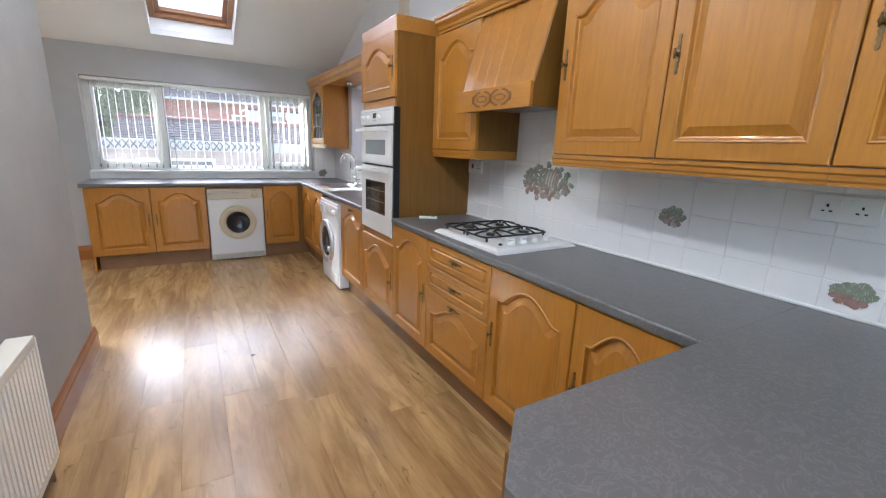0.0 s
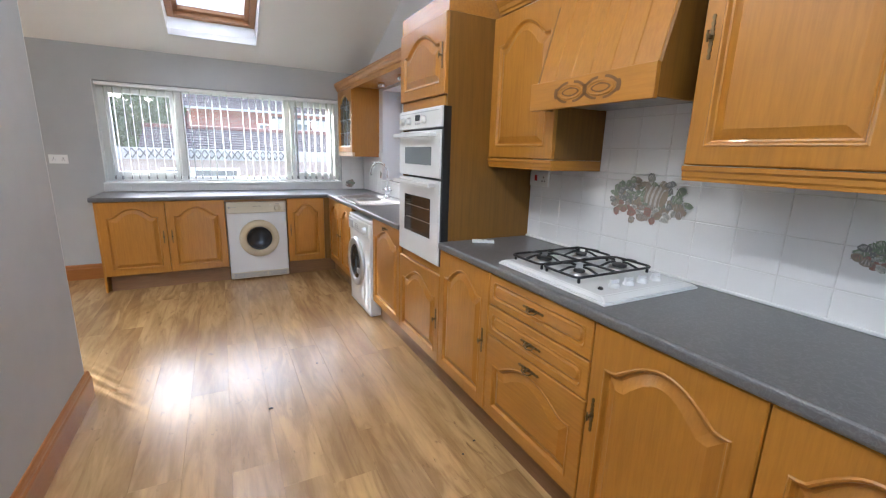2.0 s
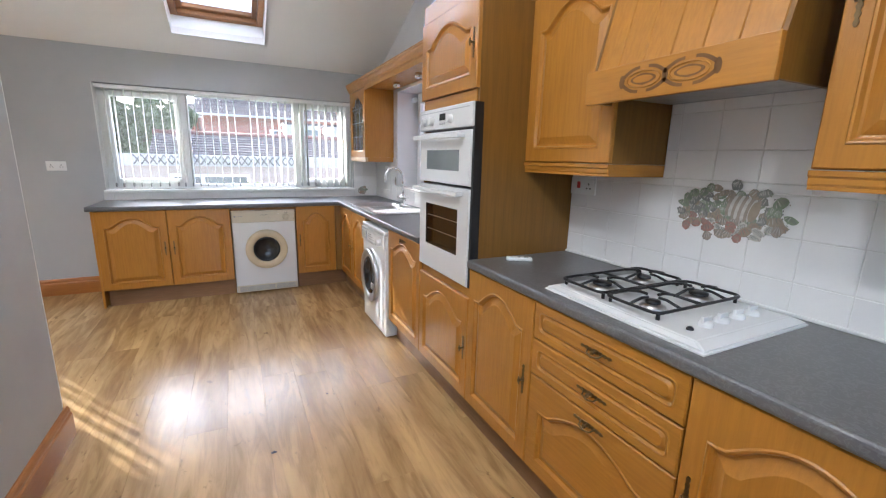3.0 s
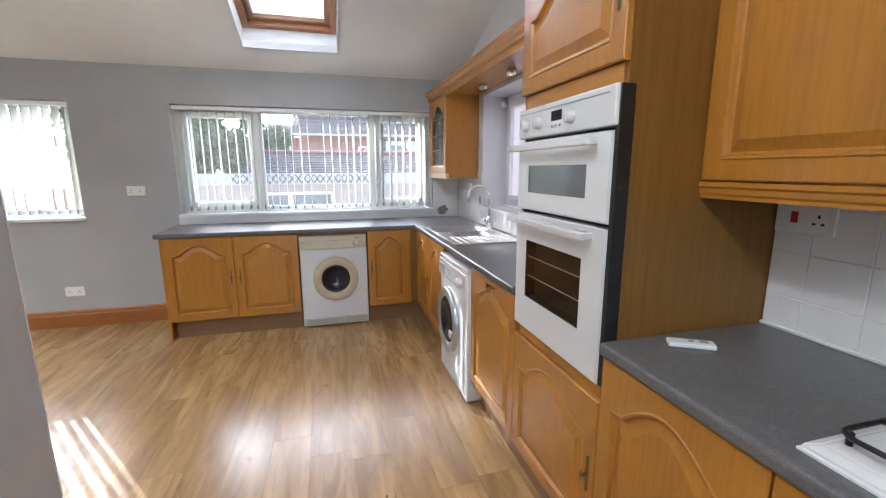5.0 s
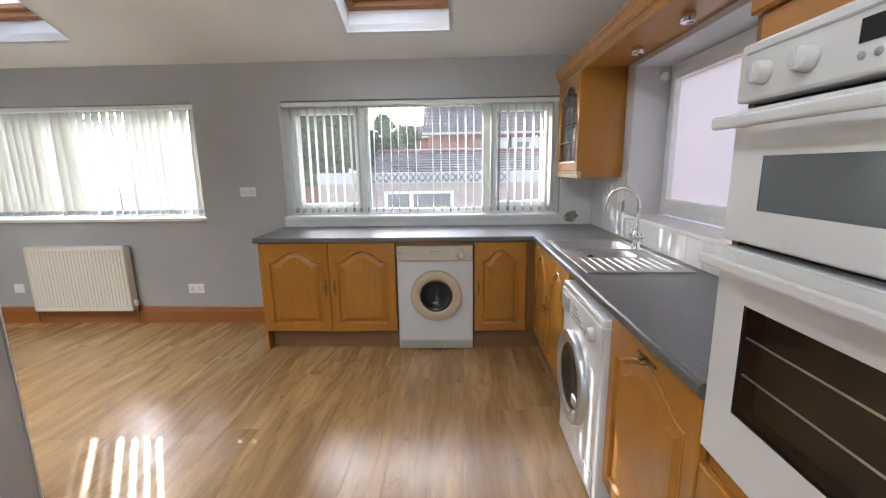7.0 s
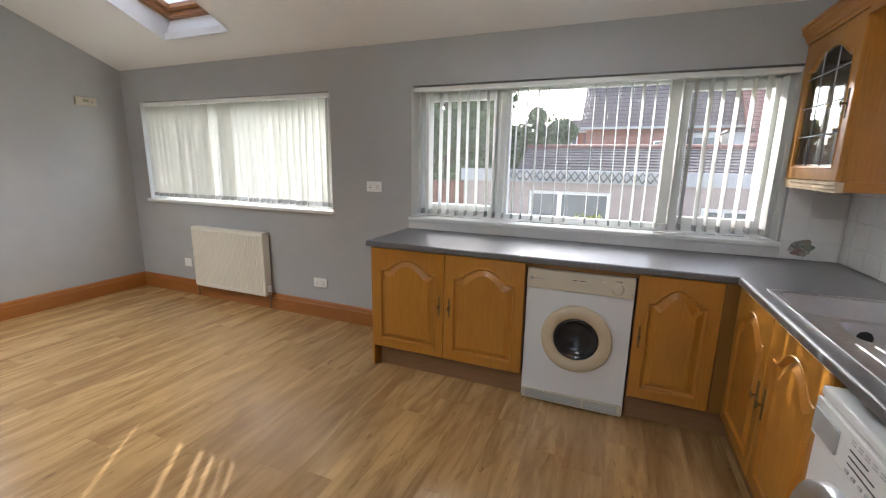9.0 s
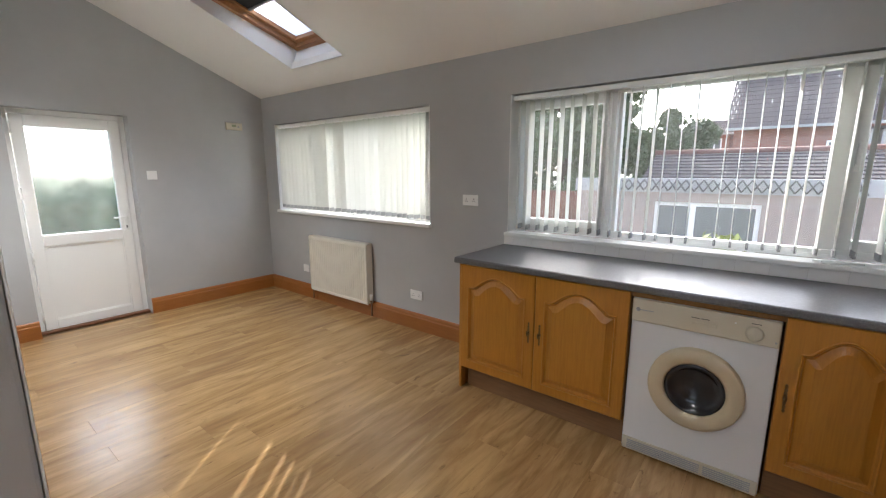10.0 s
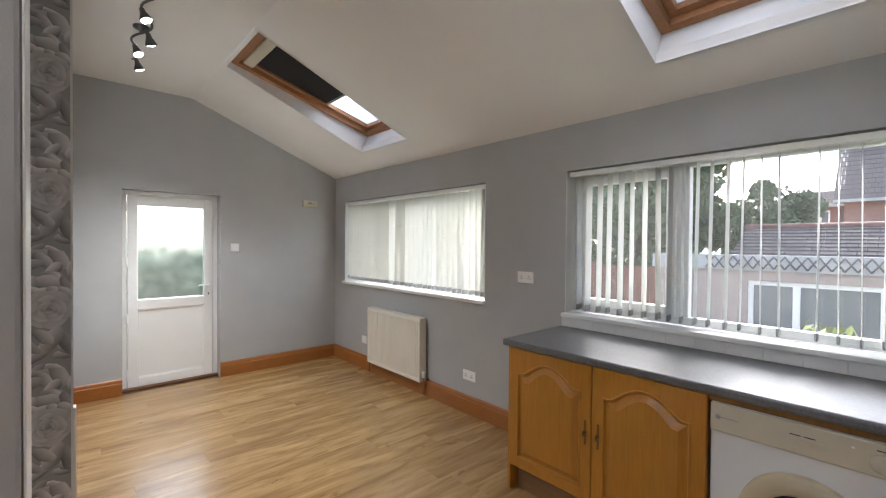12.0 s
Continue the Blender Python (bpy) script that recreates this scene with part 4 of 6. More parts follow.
def hood():
    root = thing("cooker_hood", pose(0, 0, 0), "oak canopy cooker hood with a carved front rail", "cooker hood")
    y0, y1 = 1.690, 2.290
    xb, xt, zb, zt = 1.605, 1.735, 1.70, 2.16
    n = 6
    for i in range(n):
        a, b = y0 + .012 + (y1 - y0 - .024) * i / n + .0004, y0 + .012 + (y1 - y0 - .024) * (i + 1) / n - .0004
        ch = .003
        bm = bmesh.new()
        lo = [bm.verts.new(p) for p in ((xb + .022, a, zb - .01), (xb + .022, b, zb - .01), (xt + .022, b, zt), (xt + .022, a, zt))]
        md = [bm.verts.new(p) for p in ((xb + .004, a, zb - .01), (xb + .004, b, zb - .01), (xt + .004, b, zt), (xt + .004, a, zt))]
        hi = [bm.verts.new(p) for p in ((xb, a + ch, zb - .01), (xb, b - ch, zb - .01), (xt, b - ch, zt), (xt, a + ch, zt))]
        bm.faces.new(hi)
        bm.faces.new(lo[::-1])
        for p, q in ((lo, md), (md, hi)):
            for k in range(4):
                bm.faces.new((p[k], p[(k + 1) % 4], q[(k + 1) % 4], q[k]))
        part("board", bm, OAK, root)
    for y in (y0, y1 - .012):
        bm = bmesh.new()
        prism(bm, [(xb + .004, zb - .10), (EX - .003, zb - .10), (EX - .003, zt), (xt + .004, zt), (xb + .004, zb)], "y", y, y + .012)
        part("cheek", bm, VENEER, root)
    part("underside", boxes((xb + .03, y0 + .012, 1.625, EX - .01, y1 - .012, 1.64)), GREYP, root)
    part("filter", boxes((xb + .08, y0 + .06, 1.618, EX - .08, y1 - .06, 1.6245)), STEEL, root)
    rail = part("front_rail", boxes((xb - .022, y0 - .004, 1.593, xb, y1 + .004, 1.705), bevel=.003), OAK_Y, root, "oak front rail with interlaced carving")
    # two eyes with leaf-shaped cuts round them; dark flat pieces paint the recesses' shade
    def cut(pts):
        bm = bmesh.new()
        prism(bm, pts, "x", xb - .0228, xb - .0215)
        part("carving", bm, CUT_SHADE, rail)

    for c in (2.055, 1.905):
        for s0, s1 in ((1, -1), (1, 1), (-1, -1), (-1, 1)):
            top = [(c + s1 * (.016 + .060 * i / 8), 1.650 + s0 * (.040 - .022 * i / 8 + .006 * math.sin(math.pi * i / 8))) for i in range(9)]
            cut(top + [(c + s1 * (.016 + .060 * i / 8), 1.650 + s0 * (.031 - .028 * (i / 8) ** 2)) for i in range(8, -1, -1)])
        cut([(c + .046 * math.cos(t), 1.650 + .0175 * math.sin(t) * (1 - .25 * abs(math.cos(t)))) for t in [2 * math.pi * i / 24 for i in range(24)]])
        bm = bmesh.new()
        prism(bm, [(c + .036 * math.cos(t), 1.650 + .011 * math.sin(t)) for t in [2 * math.pi * i / 20 for i in range(20)]], "x", xb - .0236, xb - .0229)
        part("eye", bm, OAK_Y, rail)
    for c in (2.135, 1.980, 1.825):
        cut([(c + .010 * math.cos(t), 1.650 + .021 * math.sin(t)) for t in [2 * math.pi * i / 16 for i in range(16)]])
    bm = bmesh.new()
    for c in (2.055, 1.905):
        tube(bm, [(xb - .0235, c + .060 * math.cos(t), 1.650 + .0245 * math.sin(t)) for t in [2 * math.pi * i / 28 for i in range(28)]], .0026, 6, True)
    part("eye_moulding", bm, OAK_Y, rail, "raised oak eye-shaped bands")
    return root


# Darker oak that paints the shade inside the rail's carved cuts.
CUT_SHADE = material("carving_shade", (0.17, 0.075, 0.016), 0.5, spots=0.3, scale=20, bump=0.1)
hood()


def glass_cabinet():
    root = thing("display_cabinet", pose(WX1, NY - .003, 0, 0, 0, EAST_ROT), "oak wall cabinet with a leaded glass door beside the window", "wall cabinet")
    w = .617
    carcass(root, w, EX - WX1 - .003, 1.387, 2.105, OAK)
    part("shelf", boxes((.018, .03, 1.74, w - .018, .28, 1.755)), OAK_H, root)
    d = part("door", door_mesh(w - .004, .714, .085, .062, .02, True), OAK, root, at=(.002, 0, 1.388))
    pn = part("pane", boxes((.07, -.011, .07, w - .074, -.007, .645)), CABGLASS, d)
    pn.visible_shadow = False
    bm = bmesh.new()
    for x in (.07 + .16, .07 + .32):
        tube(bm, [(x, -.012, .07), (x, -.012, .64)], .003, 6)
    for z in (.22, .37, .52):
        tube(bm, [(.07, -.0125, z), (w - .074, -.0125, z)], .003, 6)
    part("leading", bm, GREYP, d, "dark lead strips")
    handle(d, w - .04, .34)
    bm = bmesh.new()
    prism(bm, [(-.012, 1.337), (.012, 1.337), (.012, 1.385), (-.022, 1.385), (-.022, 1.372), (-.016, 1.366), (-.016, 1.352), (-.012, 1.346)], "x", 0, w)
    part("light_pelmet", bm, PELMET_W, root, "pale light pelmet")
    part("underside", boxes((0.001, .0125, 1.340, w - .001, .30, 1.3865)), OAK_H, root)


# Set paler than the oak of the other light pelmets.
PELMET_W = material("pale_pelmet", (0.68, 0.52, 0.34), 0.4, spots=0.2, scale=5, bump=0.05)
CABGLASS = glass("cabinet_glass", 0, (0.75, 0.8, 0.8))
glass_cabinet()


def sink_pelmet():
    root = thing("window_pelmet", pose(0, 0, 0), "oak bridging pelmet with small spotlights over the sink window", "pelmet")
    part("soffit", boxes((WX1 - .010, 3.405, 2.100, EX - .004, 5.60, 2.118)), OAK_Y, root)
    bm = bmesh.new()
    box(bm, WX1 - .022, 3.405, 2.075, WX1 - .0105, 5.60, 2.118)
    part("front_board", bm, OAK_Y, root)
    for y in (5.113, 4.571, 4.03):
        bm = bmesh.new()
        lathe(bm, [(0, 0), (.030, 0), (.033, -.004), (.033, -.040), (.028, -.044), (.024, -.038), (0, -.036)], pose(1.885, y, 2.0995), 20)
        part("spotlight", bm, CHROME, root, "small round chrome spotlight, unlit")


sink_pelmet()

# ---- appliances and sink ----


def knob(parent, x, z, r, mat, y=0, ln=.022):
    bm = bmesh.new()
    lathe(bm, [(0, ln), (r * .78, ln), (r * .9, ln - .003), (r, .004), (r * 1.05, 0), (0, 0)], pose(0, 0, 0, 90), 24)
    box(bm, -.003, -ln - .003, -r * .8, .003, -ln + .002, r * .8)
    return part("knob", bm, mat, parent, at=(x, y, z))


def frame_bars(w, h, x, z, b, y0, y1):
    return boxes((x, y0, z, x + b, y1, z + h), (x + w - b, y0, z, x + w, y1, z + h), (x + b, y0, z, x + w - b, y1, z + b), (x + b, y0, z + h - b, x + w - b, y1, z + h), bevel=.003)


def double_oven():
    root = thing("built_in_oven", pose(FX + .025, 3.392, 0, 0, 0, EAST_ROT), "white built-in double oven with dark glass windows", "oven")
    w = .622
    part("chassis", boxes((.03, .002, .768, w - .045, .5, 1.648)), BLACK, root, "black steel chassis")
    part("trim", boxes((w - .034, -.044, .768, w - .016, .0, 1.648)), BLACK, root, "black side trim")
    pan = part("control_panel", boxes((0, -.056, 1.540, w - .022, -.002, 1.650), bevel=.006), APPL, root)
    part("groove", boxes((.02, -.0575, 1.628, w - .05, -.0555, 1.632)), GREYP, pan)
    for x in (.072, .172, .385):
        knob(pan, x, 1.588, .022, APPL, -.056)
    part("display", boxes((.258, -.0575, 1.585, .325, -.0555, 1.618)), SMOKE, pan, "small grey clock display")
    for x in (.265, .290, .315):
        bm = bmesh.new()
        lathe(bm, [(0, .003), (.005, .003), (.006, 0)], pose(x, -.056, 1.568, 90), 12)
        part("button", bm, GREYP, pan)
    w = .588
    for z0, z1, wx0, wx1, wz0, wz1 in ((1.265, 1.528, .092, .476, 1.333, 1.436), (.768, 1.250, .092, .476, .908, 1.143)):
        t0, t1 = -.052, -.008
        d = part("oven_door", door_plate(w, z0, z1, wx0, wx1, wz0, wz1, t0, t1), [APPL, BLACK], root)
        if z0 > 1:
            part("window", boxes((wx0, t0 + .001, wz0, wx1, t0 + .006, wz1)), GREYGLASS, d, "grey glass window")
        else:
            part("window", boxes((wx0, t0 + .002, wz0, wx1, t0 + .005, wz1)), OVENGLASS, d, "dark glass window")
            part("cavity", boxes((wx0, -.006, wz0, wx1, -.004, wz1)), OVENBACK, d)
            for k, z in enumerate((1.075, .995)):
                bm = bmesh.new()
                tube(bm, [(wx0 + .002, t0 + .012, z), (wx1 - .002, t0 + .012, z)], .0022, 8)
                part("shelf", bm, WIRE, d, "wire oven shelf")
        hz = z1 - .026
        hb = boxes((-.005, t0 - .047, hz - .012, w - .050, t0 - .030, hz + .012), bevel=.005)
        for x in (.02, w - .09):
            box(hb, x, t0 - .031, hz - .010, x + .03, t0 + .002, hz + .010, bevel=.003)
        part("handle", hb, APPL, d, "white bar handle")


def door_plate(w, z0, z1, a, b, c, d, t0, t1):
    """One slab with a window cut through it."""
    bm = bmesh.new()
    out, hole = ((0, z0), (w, z0), (w, z1), (0, z1)), ((a, c), (b, c), (b, d), (a, d))
    rings = [[bm.verts.new((x, y, z)) for x, z in q] for q, y in ((hole, t1), (hole, t0), (out, t0), (out, t1))]
    for k, (p, q) in enumerate(zip(rings, rings[1:] + rings[:1])):
        for i in range(4):
            f = bm.faces.new((p[i], p[(i + 1) % 4], q[(i + 1) % 4], q[i]))
            f.material_index = 1 if k == 0 else 0
    bmesh.ops.bevel(bm, geom=[e for e in bm.edges if all(v in rings[2] for v in e.verts)], offset=.004, segments=2, affect="EDGES")
    return bm


GREYGLASS = material("grey_oven_glass", (0.14, 0.155, 0.165), 0.12, specular=0.6)
OVENGLASS = glass("oven_window", 0, (0.86, 0.82, 0.78))
OVENBACK = material("baked_enamel", (0.045, 0.042, 0.040), 0.35, spots=0.5, scale=9)
WIRE = material("plated_wire", (0.80, 0.79, 0.76), 0.3, 0.4)
double_oven()


def ring(bm, cx, cz, r0, r1, y0, y1, seg=40):
    """A rounded annulus facing the room, from radius r0 to r1."""
    m = pose(cx, 0, cz, 90)
    lathe(bm, [(r1, -y1), (r1, -y0 - .006), (r1 - .008, -y0), (r0 + .012, -y0 - .002), (r0, -y0 - .012), (r0, -y1)], m, seg)


def dryer():
    root = thing("tumble_dryer", N(.358), "old white vented tumble dryer with a cream door ring", "tumble dryer")
    w, h = .590, .845
    part("body", boxes((0, 0, .012, w, .56, h), bevel=.008), APPL, root)
    part("control_panel", boxes((.002, -.016, .727, w - .002, .0, h - .001), bevel=.006), CREAM, root, "yellowed cream control panel")
    part("badge", boxes((.035, -.018, .788, .10, -.0155, .792)), GREYP, root)
    bm = bmesh.new()
    lathe(bm, [(0, .003), (.009, .003), (.010, 0)], pose(.03, -.016, .79, 90), 14)
    part("badge", bm, GREYP, root)
    for x in (.26, .30):
        part("dial_print", boxes((x, -.018, .798, x + .032, -.0155, .801)), DARK, root)
    part("button", boxes((.265, -.020, .768, .325, -.016, .782), bevel=.002), CREAM, root)
    knob(root, .50, .775, .032, CREAM, -.016, .012)
    part("dial_print", boxes((.485, -.018, .818, .520, -.0155, .821)), DARK, root)
    part("button", boxes((.335, -.020, .768, .362, -.016, .790), bevel=.002), CREAM, root)
    part("indicator", boxes((.425, -.0185, .806, .433, -.0155, .812)), UPVC, root)
    bm = bmesh.new()
    ring(bm, .303, .452, .112, .127, -.034, -.02)
    part("glass_rim", bm, GREYP, root, "grey rim round the door glass")
    part("lock", boxes((.572, -.018, .748, .58, -.014, .756)), GREYP, root)
    bm = bmesh.new()
    ring(bm, .303, .452, .126, .198, -.045, .0)
    part("door_ring", bm, RINGC, root, "yellowed cream plastic door ring")
    bm = bmesh.new()
    lathe(bm, [(.127, .02), (.125, .034), (.112, .034), (.100, .018), (.07, .004), (0, .001)], pose(.303, 0, .452, 90), 36)
    part("door_glass", bm, SMOKE, root, "dark bowl-shaped glass")
    part("kick_panel", boxes((.005, -.012, .014, w - .005, 0, .082), bevel=.004), CREAM, root)
    for i in range(5):
        part("louvre", boxes((.03, -.015, .026 + i * .010, .36, -.0118, .031 + i * .010)), GREYP, root)
        part("louvre", boxes((.375, -.015, .026 + i * .010, .56, -.0118, .031 + i * .010)), GREYP, root)
    for x in (.04, .51):
        part("foot", boxes((x, .05, 0, x + .04, .09, .0118)), DARK, root)


dryer()


def washer():
    root = thing("washing_machine", pose(1.388, 4.598, 0, 0, 0, EAST_ROT), "white front-loading washing machine with a chrome door ring", "washing machine")
    w, h = .598, .846
    part("body", boxes((0, 0, .012, w, .57, h - .03), bevel=.010), APPL, root)
    part("top_panel", boxes((-.001, -.004, h - .0295, w + .001, .57, h), bevel=.008), APPL, root)
    pan = part("control_panel", boxes((.003, -.010, .70, w - .003, .0, h - .032), bevel=.004), APPL, root)
    part("soap_drawer", boxes((.02, -.018, .718, .15, -.0095, .79), bevel=.004), GREYP, pan, "grey detergent drawer")
    for i in range(3):
        part("print_line", boxes((.20, -.0115, .735 + i * .018, .34 - .03 * i, -.0095, .738 + i * .018)), DARK, pan)
    for i in range(6):
        part("button", boxes((.20 + .03 * i, -.014, .712, .216 + .03 * i, -.0095, .722), bevel=.002), GREYP, pan)
    knob(pan, .50, .752, .030, APPL, -.010, .026)
    for i in range(12):
        a = radians(-30 + 20 * i)
        x, z = .50 + .046 * math.cos(a), .752 + .040 * math.sin(a)
        part("tick_mark", boxes((x - .005, -.0112, z - .0012, x + .005, -.0095, z + .0012)), GREYP, pan)
    for i in range(7):
        for z in (.790, .798):
            part("print_line", boxes((.20 + .03 * i, -.0112, z, .218 + .03 * i, -.0095, z + .003)), GREYP, pan)
    part("start_button", boxes((.405, -.016, .712, .425, -.0095, .728), bevel=.003), DARK, pan)
    c = (.225, .425)
    bm = bmesh.new()
    ring(bm, *c, .158, .222, -.030, .0, 48)
    part("door_ring", bm, STEELR, root, "silver door ring")
    bm = bmesh.new()
    lathe(bm, [(.159, .014), (.150, .024), (.120, .020), (.09, .004), (0, .001)], pose(c[0], 0, c[1], 90), 40)
    part("door_glass", bm, SMOKE, root, "dark bowl-shaped glass")
    part("door_catch", boxes((c[0] + .10, -.036, c[1] - .085, c[0] + .17, -.024, c[1] - .035), bevel=.006), STEELR, root)
    part("filter_flap", boxes((.44, -.004, .04, .56, .0, .13), bevel=.002), APPL, root)
    for x in (.04, .51):
        part("foot", boxes((x, .05, 0, x + .04, .09, .0118)), DARK, root)


STEELR = material("silver_plastic", (0.50, 0.51, 0.52), 0.28, 0.7, spots=0.1, scale=8)
washer()


def hob():
    root = thing("gas_hob", pose(1.452, 2.276, WT1, 0, 0, EAST_ROT), "white four-burner gas hob with black pan supports", "gas hob")
    # local x runs south along the worktop, y towards the tiles
    w, d = .612, .515
    bm = bmesh.new()
    lo = [bm.verts.new(p) for p in ((0, 0, 0), (w, 0, 0), (w, d, 0), (0, d, 0))]
    md = [bm.verts.new((v.co.x, v.co.y, .010)) for v in lo]
    hi = [bm.verts.new(p) for p in ((.025, .025, .022), (w - .04, .025, .022), (w - .04, d - .025, .022), (.025, d - .025, .022))]
    bm.faces.new(hi)
    for a, b in ((lo, md), (md, hi)):
        for i in range(4):
            bm.faces.new((a[i], a[(i + 1) % 4], b[(i + 1) % 4], b[i]))
    bmesh.ops.bevel(bm, geom=[e for e in bm.edges if e.verts[0].co.z > .005 and e.verts[1].co.z > .005], offset=.005, segments=2, affect="EDGES")
    part("plate", bm, APPL, root, "white enamel plate")
    spots = ((.125, .160, .040), (.125, .385, .030), (.345, .150, .027), (.345, .385, .036))
    for x, y, r in spots:
        bm = bmesh.new()
        lathe(bm, [(r + .012, 0), (r + .012, .006), (r, .012), (r * .9, .014), (0, .014)], pose(x, y, .022), 24)
        b = part("burner", bm, STEEL, root)
        bm = bmesh.new()
        lathe(bm, [(r * .85, .0142), (r * .85, .022), (r * .7, .025), (0, .025)], pose(x, y, .022), 24)
        part("burner_cap", bm, BLACK, b, "black burner cap")
    for x0, x1 in ((.03, .228), (.240, .438)):
        bm = bmesh.new()
        z, r = .046, .0052
        y0, y1 = .045, .475
        corner = []
        for cx, cy, a in ((x1 - .03, y0 + .03, -90), (x1 - .03, y1 - .03, 0), (x0 + .03, y1 - .03, 90), (x0 + .03, y0 + .03, 180)):
            corner += [(cx + .03 * math.cos(radians(a + 22.5 * k)), cy + .03 * math.sin(radians(a + 22.5 * k)), z) for k in range(5)]
        tube(bm, corner, r, 8, True)
        tube(bm, [(x0, (y0 + y1) / 2, z), (x1, (y0 + y1) / 2, z)], r, 8)
        cx = (x0 + x1) / 2
        for cy in (.155, .385):
            for sx, sy in ((-1, 0), (1, 0), (0, -1), (0, 1)):
                ex = cx + sx * (x1 - x0) / 2
                ey = cy + sy * .11
                tube(bm, [(ex, ey, z), (cx + sx * .05, cy + sy * .055, z + .012), (cx + sx * .022, cy + sy * .025, z + .012)], .005, 8)
        for fx in (x0 + .01, x1 - .01):
            for fy in (y0 + .02, y1 - .02):
                tube(bm, [(fx, fy, z), (fx, fy, .021)], .006, 8)
        part("pan_support", bm, BLACK, root, "black enamelled pan support")
    for i in range(4):
        bm = bmesh.new()
        lathe(bm, [(.021, 0), (.021, .010), (.015, .017), (0, .018)], pose(0, 0, 0), 20)
        box(bm, -.005, -.020, .010, .005, .020, .030, bevel=.002)
        part("knob", bm, APPL, root, at=(.515, .155 + .078 * i, .021))
    bm = bmesh.new()
    lathe(bm, [(.010, 0), (.010, .006), (.006, .010), (0, .010)], pose(0, 0, 0), 14)
    part("ignition_button", bm, BLACK, root, at=(.515, .085, .021))


hob()


SINKSTEEL = material("worn_sink_steel", (0.56, 0.55, 0.535), 0.36, 1.0, spots=0.25, scale=16, bump=0.08, bump_scale=120)


def sink():
    root = thing("kitchen_sink", pose(0, 0, 0), "stainless steel one-and-a-half bowl sink with a drainer", "sink")
    x0, y0, x1, y1 = 1.455, 4.452, 1.968, 5.372
    z = WT1 + .003
    main, half = (1.478, 5.042, 1.925, 5.352), (1.545, 4.80, 1.855, 5.010)
    bm = bmesh.new()

    def loop(r, zz, rad, ins=0.0):
        ax, ay, bx, by = r[0] + ins, r[1] + ins, r[2] - ins, r[3] - ins
        out = []
        for cx, cy, a in ((bx - rad, ay + rad, -90), (bx - rad, by - rad, 0), (ax + rad, by - rad, 90), (ax + rad, ay + rad, 180)):
            out += [bm.verts.new((cx + rad * math.cos(radians(a + 15 * k)), cy + rad * math.sin(radians(a + 15 * k)), zz)) for k in range(7)]
        return out

    def skin(a, b, smooth=True):
        for i in range(len(a)):
            j = (i + 1) % len(a)
            f = bm.faces.new((a[i], a[j], b[j], b[i]))
            f.smooth = smooth
    for r in (main, half):
        loops = [loop(r, z, .05), loop(r, z - .004, .048, .006), loop(r, z - .12, .045, .018), loop(r, z - .16, .03, .04)]
        for a, b in zip(loops, loops[1:]):
            skin(a, b)
        bm.faces.new(loops[-1])
        # deck between this bowl and its surrounding cell
        cell = (x0 + .012, 5.026, x1 - .012, y1 - .012) if r is main else (x0 + .012, 4.780, x1 - .012, 5.026)
        outer = []
        c = [(cell[2], cell[1]), (cell[2], cell[3]), (cell[0], cell[3]), (cell[0], cell[1])]
        for k in c:
            v = bm.verts.new((*k, z))
            outer += [v] * 7
        for i in range(28):
            j = (i + 1) % 28
            q = [loops[0][i], loops[0][j], outer[j], outer[i]]
            if outer[i] is outer[j]:
                q = q[:3]
            bm.faces.new(q)
    part("basin", bm, SINKSTEEL, root)
    part("drainer", boxes((x0 + .012, y0 + .012, z - .003, x1 - .012, 4.7795, z)), SINKSTEEL, root)
    for r in ((x0, y0, x0 + .012, y1), (x1 - .012, y0, x1, y1), (x0 + .012, y0, x1 - .012, y0 + .012), (x0 + .012, y1 - .012, x1 - .012, y1)):
        part("rim", boxes((r[0], r[1], WT1 + .0005, r[2], r[3], z + .003), bevel=.0008), STEEL, root)
    for i in range(9):
        bm = bmesh.new()
        x = x0 + .06 + i * .046
        tube(bm, [(x, y0 + .03, z - .001), (x, y0 + .05, z + .001), (x + .002, 4.755, z + .0015), (x + .002, 4.773, z - .001)], .0032, 8)
        part("drainer_ridge", bm, SINKSTEEL, root)
    for c in ((1.70, 5.19), (1.70, 4.905)):
        bm = bmesh.new()
        lathe(bm, [(.040, 0), (.036, .003), (.030, .001), (0, .001)], pose(*c, z - .1595), 20)
        part("drain", bm, DARK, root, "dark drain hole")
    bm = bmesh.new()
    lathe(bm, [(.024, 0), (.024, .003), (.014, .004), (0, .0035)], pose(1.64, 5.001, z - .05, 84), 16)
    part("overflow", bm, DARK, root)


sink()


